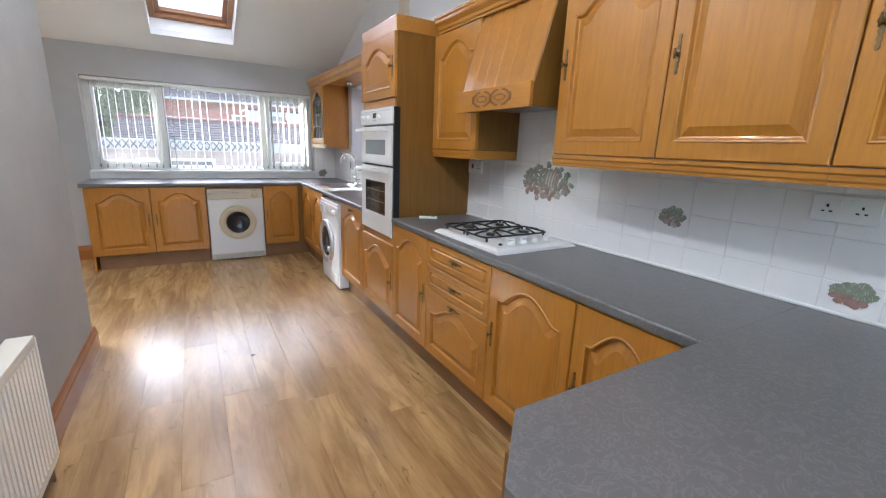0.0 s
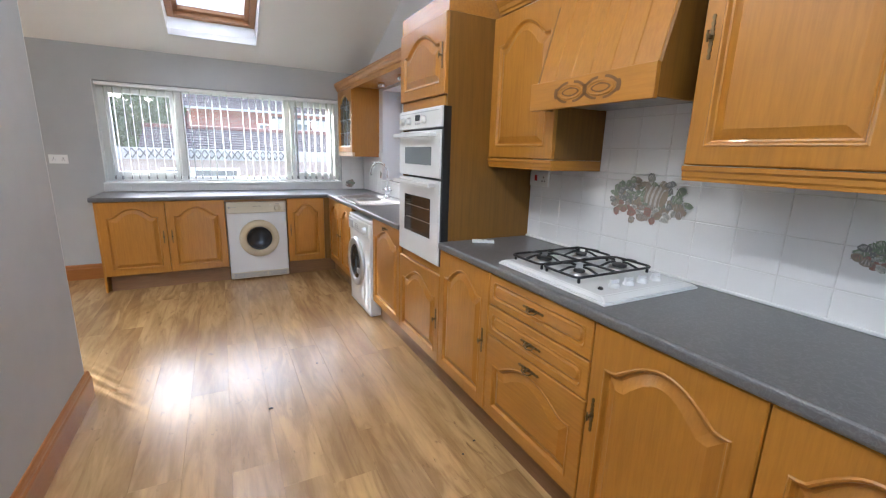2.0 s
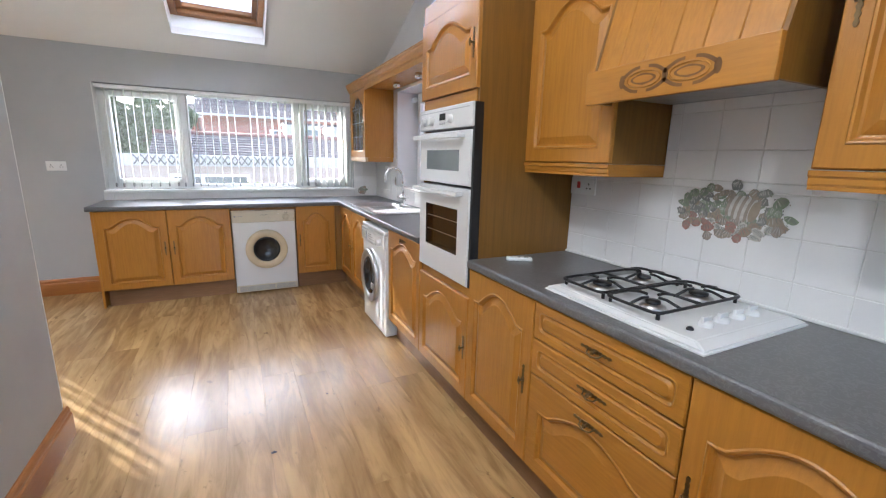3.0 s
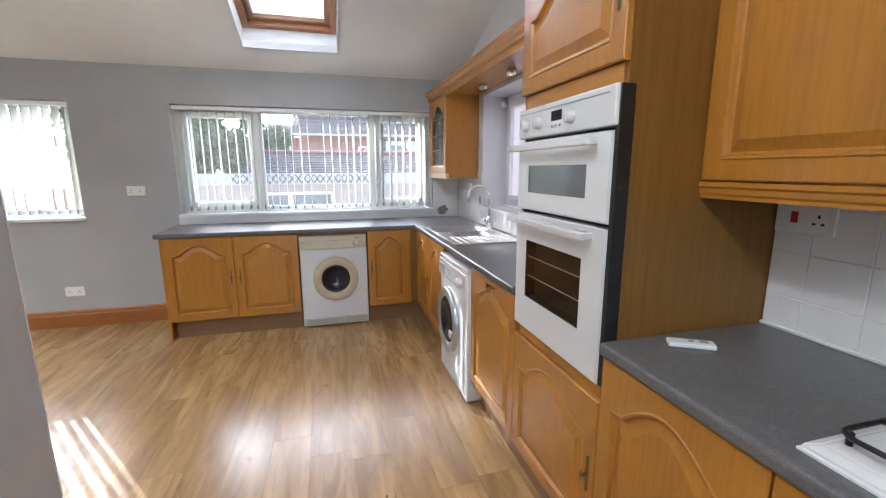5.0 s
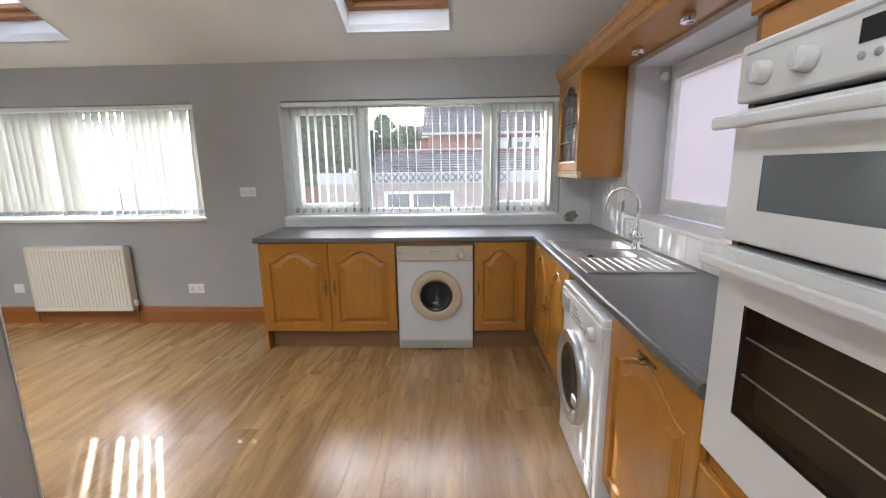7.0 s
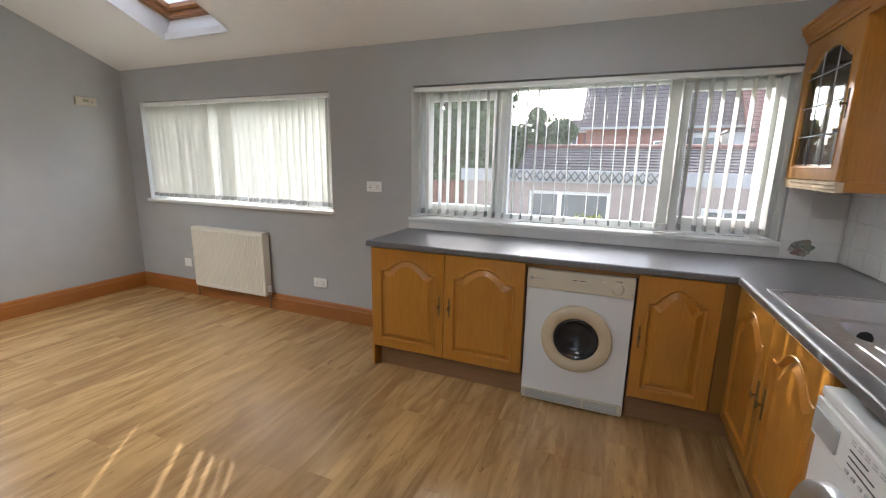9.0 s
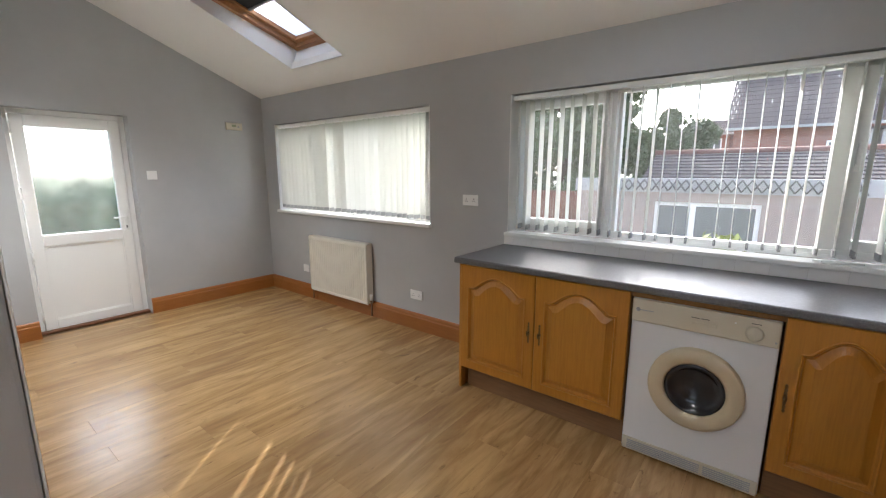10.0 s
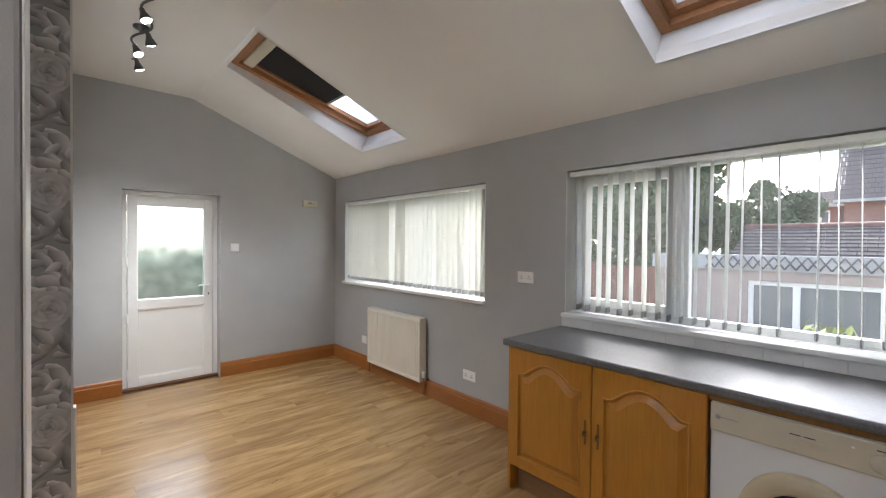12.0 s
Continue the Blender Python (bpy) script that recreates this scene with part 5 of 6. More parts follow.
def tap():
    root = thing("kitchen_tap", pose(1.915, 5.012, WT1 + .006), "chrome swan-neck mixer tap behind the sink", "tap")
    bm = bmesh.new()
    lathe(bm, [(.028, 0), (.028, .008), (.022, .014), (.020, .06), (.026, .07), (.026, .095), (.016, .11), (.013, .12), (0, .12)], pose(0, 0, 0), 24)
    part("body", bm, CHROME, root)
    bm = bmesh.new()
    pts = [(0, 0, .11), (0, 0, .265)]
    d = Vector((-.62, .78, 0)).normalized()
    r = .102
    for k in range(1, 13):
        a = radians(180 - 15 * k)
        p = d * (r + r * math.cos(a))
        pts.append((p.x, p.y, .265 + r * math.sin(a)))
    end = d * (2 * r)
    pts.append((end.x, end.y, .225))
    tube(bm, pts, .0115, 14)
    part("spout", bm, CHROME, root)
    for s in (-1, 1):
        bm = bmesh.new()
        tube(bm, [(0, s * .015, .075), (s * -.004, s * .052, .082)], .012, 12)
        c = Vector((s * -.004, s * .060, .084))
        lathe(bm, [(0, .012), (.012, .010), (.014, 0), (.010, -.012), (0, -.012)], Matrix.Translation(c), 14)
        for dx, dz in ((1, 0), (-1, 0), (0, 1), (0, -1)):
            tube(bm, [c, c + Vector((dx * .032, 0, dz * .032))], [.006, .008], 8)
        part("tap_head", bm, CHROME, root, "chrome cross-head tap")


tap()

# ---- radiators, sockets and small things ----


def radiator(m, w, h, label, valve_right=True):
    """A ribbed panel radiator. Local x along the wall, y into the wall, z up."""
    root = thing("radiator", m, label, "radiator", "panel radiators")
    n = int(w / .033)
    bm = bmesh.new()
    pts = []
    step = w / n
    for i in range(n):
        x = i * step
        pts += [(x + step * .12, -.050), (x + step * .28, -.058), (x + step * .72, -.058), (x + step * .88, -.050)]
    prism(bm, [(0, -.050)] + pts + [(w, -.050), (w, -.036), (0, -.036)], "z", .035, h - .035)
    box(bm, 0, -.058, 0, w, -.036, .035, bevel=.006)
    box(bm, 0, -.058, h - .035, w, -.036, h, bevel=.006)
    part("panel", bm, RADI, root)
    part("side_cover", boxes((-.004, -.060, .01, 0, .02, h - .004), bevel=.0015), RADI, root)
    part("side_cover", boxes((w, -.060, .01, w + .004, .02, h - .004), bevel=.0015), RADI, root)
    part("top_grille", boxes((0, -.058, h + .0005, w, .02, h + .006), bevel=.002), RADI, root)
    for x in (.12, w - .16):
        part("bracket", boxes((x, -.036, .05, x + .04, .034, h - .05)), RADI, root)
    x = w + .02 if valve_right else -.02
    bm = bmesh.new()
    tube(bm, [(x, -.02, .045), (x, -.02, -.06), (x, -.02, -.12)], .0075, 10)
    tube(bm, [(x, -.02, .030), (w if valve_right else 0, -.02, .030)], .010, 10)
    part("pipe", bm, CHROME_D, root)
    bm = bmesh.new()
    lathe(bm, [(.013, 0), (.017, .006), (.018, .05), (.015, .062), (0, .063)], pose(x, -.02, .045), 16)
    part("valve", bm, WHITE, root, "white thermostatic valve")
    bm = bmesh.new()
    xx = -.02 if valve_right else w + .02
    tube(bm, [(xx, -.02, .06), (xx, -.02, -.12)], .0075, 10)
    tube(bm, [(xx, -.02, .030), (0 if valve_right else w, -.02, .030)], .010, 10)
    part("pipe", bm, CHROME_D, root)
    return root


CHROME_D = material("dull_copper_pipe", (0.25, 0.16, 0.10), 0.45, 0.6, spots=0.3, scale=20)
radiator(pose(-3.185, NY - .036, .14), .945, .62, "cream ribbed panel radiator under the dining window")
radiator(pose(LX + .036, .75, .12, 0, 0, 90), 1.44, .53, "cream ribbed panel radiator on the partition wall", True)


def plate(m, w, h, label, holes=0, rockers=(), cat="socket"):
    """A white wall plate, w by h, in the local xz plane facing -y, with pin holes and rockers."""
    root = thing("wall_socket" if holes else "wall_switch", m, label, cat)
    part("plate", boxes((-w / 2, -.010, -h / 2, w / 2, 0, h / 2), bevel=.003), UPVC, root)
    for i in range(holes):
        cx = (-w / 4 if i == 0 else w / 4) if holes == 2 else 0
        bm = boxes((cx - .003, -.0112, .004, cx + .003, -.0095, .013), (cx - .014, -.0112, -.012, cx - .006, -.0095, -.007), (cx + .006, -.0112, -.012, cx + .014, -.0095, -.007))
        part("pin_holes", bm, DARK, root)
    for cx in rockers:
        part("rocker", boxes((cx - .006, -.0135, .010, cx + .006, -.0095, .028), bevel=.0015), UPVC, root)
    return root


NW = lambda x, z: pose(x, NY, z)
WW = lambda y, z: pose(WX, y, z, 0, 0, 90)
EW = lambda y, z: pose(EX - .009, y, z, 0, 0, EAST_ROT)
plate(NW(-1.06, 1.24), .146, .086, "white double wall socket between the windows", 2, (-.012, .012))
plate(NW(-1.655, .335), .146, .086, "white double wall socket above the skirting", 2, (-.012, .012))
plate(NW(-3.40, .345), .10, .086, "white blank wall plate beside the radiator", 0, (), "wall plate")
plate(WW(4.985, 1.432), .088, .088, "white light switch beside the garden door", 0, (-.012, .012), "light switch")
plate(EW(.655, 1.255), .17, .088, "white double wall socket on the tiles", 2, (-.014, .014))
RED = material("red_rocker", (0.45, 0.02, 0.025), 0.35)
cooker = plate(EW(2.698, 1.272), .165, .086, "white cooker point with a red switch and a socket", 0, (), "switch")
part("rocker", boxes((-.036, -.0145, -.012, -.016, -.0095, .022), bevel=.002), RED, cooker, "red rocker switch")
part("pin_holes", boxes((.037, -.0112, .006, .043, -.0095, .016), (.024, -.0112, -.014, .033, -.0095, -.008), (.047, -.0112, -.014, .056, -.0095, -.008)), DARK, cooker)
part("rocker", boxes((.060, -.0135, .010, .072, -.0095, .028), bevel=.0015), UPVC, cooker)
plate(EW(5.80, 1.245), .086, .086, "white socket on the tiles beside the sink", 1, ())
DISPLAY = material("lcd_green", (0.28, 0.32, 0.20), 0.3)
red = thing("wall_box", WW(5.86, 1.98), "cream alarm keypad box high on the wall", "control box")
part("case", boxes((-.092, -.028, -.04, .092, 0, .04), bevel=.004), CREAM, red)
part("display", boxes((-.03, -.0295, -.006, .02, -.0275, .020)), DISPLAY, red, "small greenish display")
part("button", boxes((.035, -.031, -.012, .055, -.0275, .008), bevel=.002), GREYP, red)

junction = thing("cable_box", pose(EX, 3.93, 2.62, 0, 0, EAST_ROT), "cream junction box high on the kitchen wall", "junction box")
part("case", boxes((-.06, -.05, -.11, .06, 0, .11), bevel=.005), CREAM, junction)
sensor = thing("window_fitting", pose(EX + .19, 5.455, 2.0), "small round white fitting beside the sink window", "fitting")
bm = bmesh.new()
lathe(bm, [(0, .05), (.022, .05), (.027, .044), (.027, 0), (0, 0)], pose(0, .034, 0, 90), 20)
part("case", bm, UPVC, sensor)

remote = thing("remote_control", pose(1.635, 2.692, WT1, 0, 0, -31), "small white remote control lying on the worktop", "remote control")
part("case", boxes((-.062, -.021, .0005, .062, .021, .016), bevel=.005), UPVC, remote)
part("button", boxes((.022, -.008, .0155, .044, .008, .018), bevel=.002), GREYP, remote)
part("button", boxes((-.008, -.006, .0155, .006, .006, .018), bevel=.002), GREYP, remote)


def spot_bar(m, label):
    """A wavy bar with four small swivelling lamps, all lit."""
    root = thing("ceiling_spotlight", m, label, "ceiling light", "ceiling spotlights")
    bm = bmesh.new()
    pts = [(-.56 + 1.12 * i / 24, .045 * math.sin(2 * math.pi * i / 12), -.045) for i in range(25)]
    tube(bm, pts, .008, 8)
    part("bar", bm, STEEL_D, root)
    bm = bmesh.new()
    lathe(bm, [(0, 0), (.05, 0), (.05, -.012), (.02, -.02), (.008, -.045), (0, -.045)], pose(0, 0, 0), 20)
    part("ceiling_rose", bm, STEEL_D, root)
    for x, ty in ((-.52, 10), (-.24, -20), (.06, 22), (.40, -12)):
        y = .045 * math.sin(2 * math.pi * (x + .56) / 1.12 * 2)
        h = pose(x, y, -.05, 18, ty, 0)
        bm = bmesh.new()
        lathe(bm, [(0, 0), (.014, -.004), (.018, -.03), (.036, -.075), (.038, -.085), (.033, -.083)], h, 20)
        tube(bm, [(x, y, -.045), h @ Vector((0, 0, -.01))], .006, 8)
        s = part("shade", bm, STEEL_D, root)
        bm = bmesh.new()
        lathe(bm, [(.032, -.081), (.025, -.088), (0, -.091)], h, 16)
        part("bulb", bm, BULB, s, "glowing lamp face")
    return root


STEEL_D = material("satin_dark_steel", (0.16, 0.155, 0.15), 0.35, 0.9, spots=0.2, scale=20)
BULB = material("lamp_glow", (1.0, 0.93, 0.82), 0.4, emit=3.0)
spot_bar(pose(-2.72, 3.98, FLAT), "steel wavy ceiling spotlight bar with four lit lamps")
spot_bar(pose(*KITCHEN_LAMP, FLAT, 0, 0, 90), "steel wavy spotlight bar lighting the kitchen run")
# Unseen bar, made up to carry the fill lamp above the peninsula.
spot_bar(pose(0.05, 0.45, FLAT, 0, 0, 90), "steel wavy spotlight bar, unseen, added for the peninsula fill lamp")


def crumb(x, y, r, seed):
    """A dried scrap of dirt left on the floor."""
    rnd = random.Random(seed)
    bm = bmesh.new()
    lathe(bm, [(r, 0), (r * .9, r * .3), (r * .4, r * .55), (0, r * .6)], pose(0, 0, 0), 9)
    for v in bm.verts:
        v.co.x *= rnd.uniform(.7, 1.5)
        v.co.y *= rnd.uniform(.6, 1.2)
    solid("floor_crumb", bm, DARK, "small dark scrap of dirt lying on the floor", "debris", m=pose(x, y, .0005))


for i, (x, y, r) in enumerate(((.49, 2.99, .010), (.82, 3.40, .006), (1.27, 2.22, .005), (1.37, 2.28, .006))):
    crumb(x, y, r, i)


wand = thing("blind_wand", pose(1.05, NY - .008, .985 + .030), "loose white blind wand and clip on the window board", "blind wand")
bm = bmesh.new()
tube(bm, [(0, .012, .006), (.10, .0, .006), (.19, -.010, .010)], .006, 8)
part("rod", bm, UPVC, wand)
part("clip", boxes((.03, -.018, .0005, .085, .004, .014), (.10, .006, .0005, .13, .026, .012), bevel=.002), UPVC, wand)

# ---- outside ----
GRASS = material("grass_ground", (0.09, 0.12, 0.05), 0.9, spots=0.6, scale=0.8, bump=0.5, bump_scale=8, color2=(0.13, 0.12, 0.08))
RENDER = material("pebble_render", (0.42, 0.35, 0.31), 0.9, spots=0.25, scale=5, bump=0.5, bump_scale=60)
FASCIA = material("white_fascia", (0.46, 0.455, 0.45), 0.6, spots=0.15, scale=3)
SLATE = material("roof_slates", (0.105, 0.082, 0.075), 0.8, spots=0.5, scale=3, bump=0.3, per_object=0.4, color2=(0.10, 0.085, 0.09))
REDTILE = material("red_clay_tiles", (0.21, 0.10, 0.08), 0.8, spots=0.5, scale=2, bump=0.3, per_object=0.4)
FARGLASS = material("far_window_glass", (0.17, 0.18, 0.18), 0.15)
LATTICE = material("weathered_lattice", (0.15, 0.14, 0.135), 0.8)
LEAF = material("leaves", (0.10, 0.13, 0.055), 0.6, spots=0.5, scale=1.5, color2=(0.045, 0.07, 0.03))
LEAF2 = material("hedge_leaves", (0.055, 0.11, 0.045), 0.6, spots=0.5, scale=2, color2=(0.03, 0.06, 0.025))
BARK = material("bark", (0.10, 0.075, 0.055), 0.9, spots=0.5, scale=6, bump=0.6, bump_scale=20)
FENCE = material("fence_wood", (0.24, 0.12, 0.085), 0.85, spots=0.4, scale=3, bump=0.3)


def bricks():
    m = material("red_brick", (0.36, 0.13, 0.09), 0.9, spots=0.4, scale=2, bump=0.2)
    n, link = m.node_tree.nodes, m.node_tree.links.new
    co = n.new("ShaderNodeTexCoord")
    mp = n.new("ShaderNodeMapping")
    mp.inputs["Rotation"].default_value = (radians(90), 0, 0)
    b = n.new("ShaderNodeTexBrick")
    b.inputs["Scale"].default_value = 1.0
    b.inputs["Brick Width"].default_value, b.inputs["Row Height"].default_value, b.inputs["Mortar Size"].default_value = 0.225, 0.075, 0.010
    b.inputs["Color1"].default_value, b.inputs["Color2"].default_value, b.inputs["Mortar"].default_value = (0.33, 0.11, 0.075, 1), (0.26, 0.09, 0.062, 1), (0.26, 0.19, 0.16, 1)
    link(co.outputs["Object"], mp.inputs[0])
    link(mp.outputs[0], b.inputs["Vector"])
    link(b.outputs["Color"], n["Principled BSDF"].inputs["Base Color"])
    return m


BRICK = bricks()
GZ = -.45
solid("ground", boxes((-400, -400, GZ - .5, 400, 400, GZ)), GRASS, "grassy ground outside the house", "ground", kind="structure")


def tiled_roof(root, x0, x1, y0, z0, y1, z1, mat, cols, rows, name="roof"):
    """A pitched roof face of overlapping courses."""
    bm = bmesh.new()
    for r in range(rows):
        a, b = r / rows, (r + 1.12) / rows
        ya, za, yb, zb = y0 + (y1 - y0) * a, z0 + (z1 - z0) * a + .03, y0 + (y1 - y0) * b, z0 + (z1 - z0) * b
        off = (r % 2) * .5
        for c in range(-1, cols):
            xa, xb = x0 + (x1 - x0) * (c + off) / cols, x0 + (x1 - x0) * (c + off + .96) / cols
            xa, xb = max(xa, x0), min(xb, x1)
            if xb - xa < .01:
                continue
            v = [bm.verts.new(p) for p in ((xa, ya, za - .03), (xb, ya, za - .03), (xb, ya, za), (xa, ya, za), (xb, yb, zb), (xa, yb, zb))]
            bm.faces.new((v[0], v[1], v[2], v[3]))
            bm.faces.new((v[3], v[2], v[4], v[5]))
    ob = part(name, bm, mat, root)
    return ob


def garage():
    root = thing("outbuilding", pose(0, 0, 0), "low rendered outbuilding with white windows and a lattice-trimmed flat front", "outbuilding")
    y = 12.0
    wins = [(-.85, .75, .10, .93), (2.3, 3.1, .15, .72)]
    x0, x1, zt = -2.3, 9.0, 1.10
    bm = bmesh.new()
    xs = [x0] + [v for w in wins for v in w[:2]] + [x1]
    for i in range(0, len(xs), 2):
        box(bm, xs[i], y, GZ, xs[i + 1], y + .25, zt)
    for a, b, c, d in wins:
        box(bm, a, y, GZ, b, y + .25, c)
        box(bm, a, y, d, b, y + .25, zt)
    box(bm, x0, y + .25, GZ, x0 + .25, y + 5, zt)
    part("wall", bm, RENDER, root)
    part("fascia", boxes((x0 - .05, y - .06, zt, x1, y + .3, zt + .25)), FASCIA, root, "white fascia board")
    part("flat_roof", boxes((x0 - .02, y + .3, zt + .05, x1, y + 1.3, zt + .22)), LATTICE, root)
    bm = bmesh.new()
    n = 25
    w = (1.95 + 1.45) / n
    for i in range(n):
        a = -1.45 + i * w
        for p, q in (((a, zt + .03), (a + w, zt + .23)), ((a, zt + .23), (a + w, zt + .03))):
            tube(bm, [(p[0], y - .075, p[1]), (q[0], y - .075, q[1])], .013, 5)
    part("lattice", bm, LATTICE, root, "dark diagonal lattice trim")
    for a, b, c, d in wins:
        win = part("window", boxes((a, y + .05, c, a + .07, y + .13, d), (b - .07, y + .05, c, b, y + .13, d), (a + .07, y + .05, c, b - .07, y + .13, c + .07), (a + .07, y + .05, d - .07, b - .07, y + .13, d),
                                   (a + (b - a) * .36, y + .05, c + .07, a + (b - a) * .36 + .09, y + .13, d - .07)), UPVC, root)
        part("pane", boxes((a + .05, y + .085, c + .05, b - .05, y + .09, d - .05)), FARGLASS, win)
    tiled_roof(root, -1.35, 9, 12.95, 1.28, 14.3, 1.87, SLATE, 45, 9)
    bm = bmesh.new()
    tube(bm, [(-1.38, 14.3, 1.89), (9, 14.3, 1.89)], .07, 8)
    part("ridge", bm, REDTILE, root, "red clay ridge tiles")
    part("gable", boxes((-1.35, 12.95, .8, -1.25, 15.6, 1.3)), BRICK, root)
    tiled_roof(root, -1.35, 9, 15.6, 1.28, 14.3, 1.87, SLATE, 20, 6, "rear_roof")


garage()


def house(x0, x1, y, eave, ridge, depth, mat_roof, label, windows):
    root = thing("brick_house", pose(0, 0, 0), label, "house")
    part("wall", boxes((x0, y, GZ, x1, y + depth, eave)), BRICK, root)
    tiled_roof(root, x0 - .35, x1 + .35, y - .4, eave - .12, y + depth / 2, ridge, mat_roof, 40, 20)
    tiled_roof(root, x0 - .35, x1 + .35, y + depth + .4, eave - .12, y + depth / 2, ridge, mat_roof, 10, 6, "rear_roof")
    part("gutter", boxes((x0 - .35, y - .5, eave - .22, x1 + .35, y - .38, eave - .10)), FASCIA, root)
    bm = bmesh.new()
    for gx in (x0, x1 - .2):
        prism(bm, [(y, eave), (y + depth, eave), (y + depth / 2, ridge - .15)], "x", gx, gx + .2)
    part("gable", bm, BRICK, root)
    for a, b, c, d in windows:
        w = part("window", boxes((a, y - .04, c, a + .08, y + .02, d), (b - .08, y - .04, c, b, y + .02, d), (a + .08, y - .04, c, b - .08, y + .02, c + .08), (a + .08, y - .04, d - .08, b - .08, y + .02, d), ((a + b) / 2 - .04, y - .04, c + .08, (a + b) / 2 + .04, y + .02, d - .08)), UPVC, root)
        part("pane", boxes((a + .08, y - .01, c + .08, b - .08, y - .005, d - .08)), FARGLASS, w)


house(-1.0, 6.4, 30, 3.75, 8.6, 9, SLATE, "red brick house with a dark tiled roof behind the outbuilding", [(2.6, 4.1, 1.9, 2.9)])
def annexe():
    """Lower tiled wing in front of the brick house, with pale rendered dormers and a cream gable."""
    root = thing("tiled_wing", pose(0, 0, 0), "low red-tiled house wing with pale rendered dormers and a cream gable", "house")
    part("wall", boxes((2.35, 19.0, GZ, 9.0, 23.0, 1.30)), BRICK, root)
    tiled_roof(root, 2.2, 9.2, 18.7, 1.22, 21.0, 2.35, REDTILE, 30, 12)
    tiled_roof(root, 2.2, 9.2, 23.3, 1.22, 21.0, 2.35, REDTILE, 10, 5, "rear_roof")
    for a, b, glazed in ((2.45, 2.95, False), (3.05, 3.85, True), (4.15, 4.75, False)):
        d = part("dormer", boxes((a, 19.95, 2.0, b, 21.2, 2.62)), FASCIA, root, "pale rendered dormer")
        part("dormer_roof", boxes((a - .08, 19.85, 2.621, b + .08, 21.3, 2.70)), SLATE, root)
        if glazed:
            part("pane", boxes((a + .10, 19.94, 2.22, b - .10, 19.955, 2.44)), FARGLASS, d)
    bm = bmesh.new()
    prism(bm, [(3.35, 1.35), (3.80, 1.35), (3.62, 2.15), (3.55, 2.15)], "y", 18.3, 18.6)
    part("gable", bm, CREAM, root, "cream painted gable end")


annexe()
house(6.8, 15, 27, 2.6, 6.5, 8, REDTILE, "red brick house with a red tiled roof", [(8.2, 9.8, 1.2, 2.3)])
house(-3.2, -1.6, 36, 4.0, 5.0, 6, SLATE, "distant pale gabled house beside the trees", [(-2.8, -2.0, 2.6, 3.6)])


def tree(x, y, h, r, z0, seed, label, mat, leaves=2600, size=.16):
    """Tapered trunk with limbs and a crown of many small leaf clumps."""
    rnd = random.Random(seed)
    root = thing("tree", pose(x, y, GZ), label, "tree")
    bm = bmesh.new()
    tube(bm, [(0, 0, 0), (.05, .02, h * .25), (-.03, .06, h * .5), (.02, 0, h * .85)], [.22, .16, .11, .03], 9)
    tips = []
    for i in range(12):
        a, zb = i * 2.4 + rnd.random(), h * rnd.uniform(.25, .7)
        ln = r * rnd.uniform(.6, .95)
        tip = Vector((math.cos(a) * ln, math.sin(a) * ln, zb + ln * rnd.uniform(.2, .8)))
        tube(bm, [(0, 0, zb), tip * .5 + Vector((0, 0, zb * .5)), tip], [.07, .045, .015], 6)
        tips.append(tip)
    part("trunk", bm, BARK, root)
    lobes = [(Vector((0, 0, h * .72)), r * .7)] + [(t, r * rnd.uniform(.34, .55)) for t in tips]
    for _ in range(6):
        lobes.append((Vector((rnd.uniform(-r, r) * .7, rnd.uniform(-r, r) * .7, rnd.uniform(z0, h * .9))), r * rnd.uniform(.3, .5)))
    verts, faces = [], []
    for i in range(leaves):
        c, q = rnd.choice(lobes)
        d = Vector((rnd.gauss(0, 1), rnd.gauss(0, 1), rnd.gauss(0, 1))).normalized() * q * rnd.random() ** .4
        p = c + d
        rot = Euler((rnd.uniform(0, 6.3), rnd.uniform(0, 6.3), rnd.uniform(0, 6.3))).to_matrix()
        s = size * rnd.uniform(.6, 1.3)
        k = len(verts)
        for v in ((-.5, 0, 0), (0, .32, .06), (.5, 0, 0), (0, -.32, .06)):
            verts.append(p + rot @ (Vector(v) * s))
        faces += [(k, k + 1, k + 2), (k, k + 2, k + 3)]
    me = bpy.data.meshes.new("crown")
    me.from_pydata(verts, [], faces)
    me.materials.append(mat)
    ob = new("crown", me)
    ob.parent = root
    ob["kind"] = "stuff"
    return root


tree(-4.1, 15.5, 7.0, 2.05, 1.0, 4, "tall dark leafy tree beyond the garden", LEAF, 24000, .22)
tree(-2.1, 21, 4.35, 1.25, 1.2, 9, "round leafy tree beside the far houses", LEAF, 19000, .17)
# Unseen tree, added to keep sun off the dining blind's west end.
tree(-14.2, 16, 10.0, 2.3, 1.0, 14, "broad leafy tree, unseen, added to shade the dining window", LEAF, 7000, .22)


def fence():
    root = thing("garden_fence", pose(0, 0, 0), "reddish wooden garden fence", "fence")
    for i in range(36):
        x = -7.6 + i * .15
        part("board", boxes((x, 12.6, GZ, x + .14, 12.62, 1.05)), FENCE, root)
    for x in (-7.6, -5.8, -4.0, -2.35):
        part("post", boxes((x, 12.62, GZ, x + .09, 12.71, 1.1)), FENCE, root)


fence()


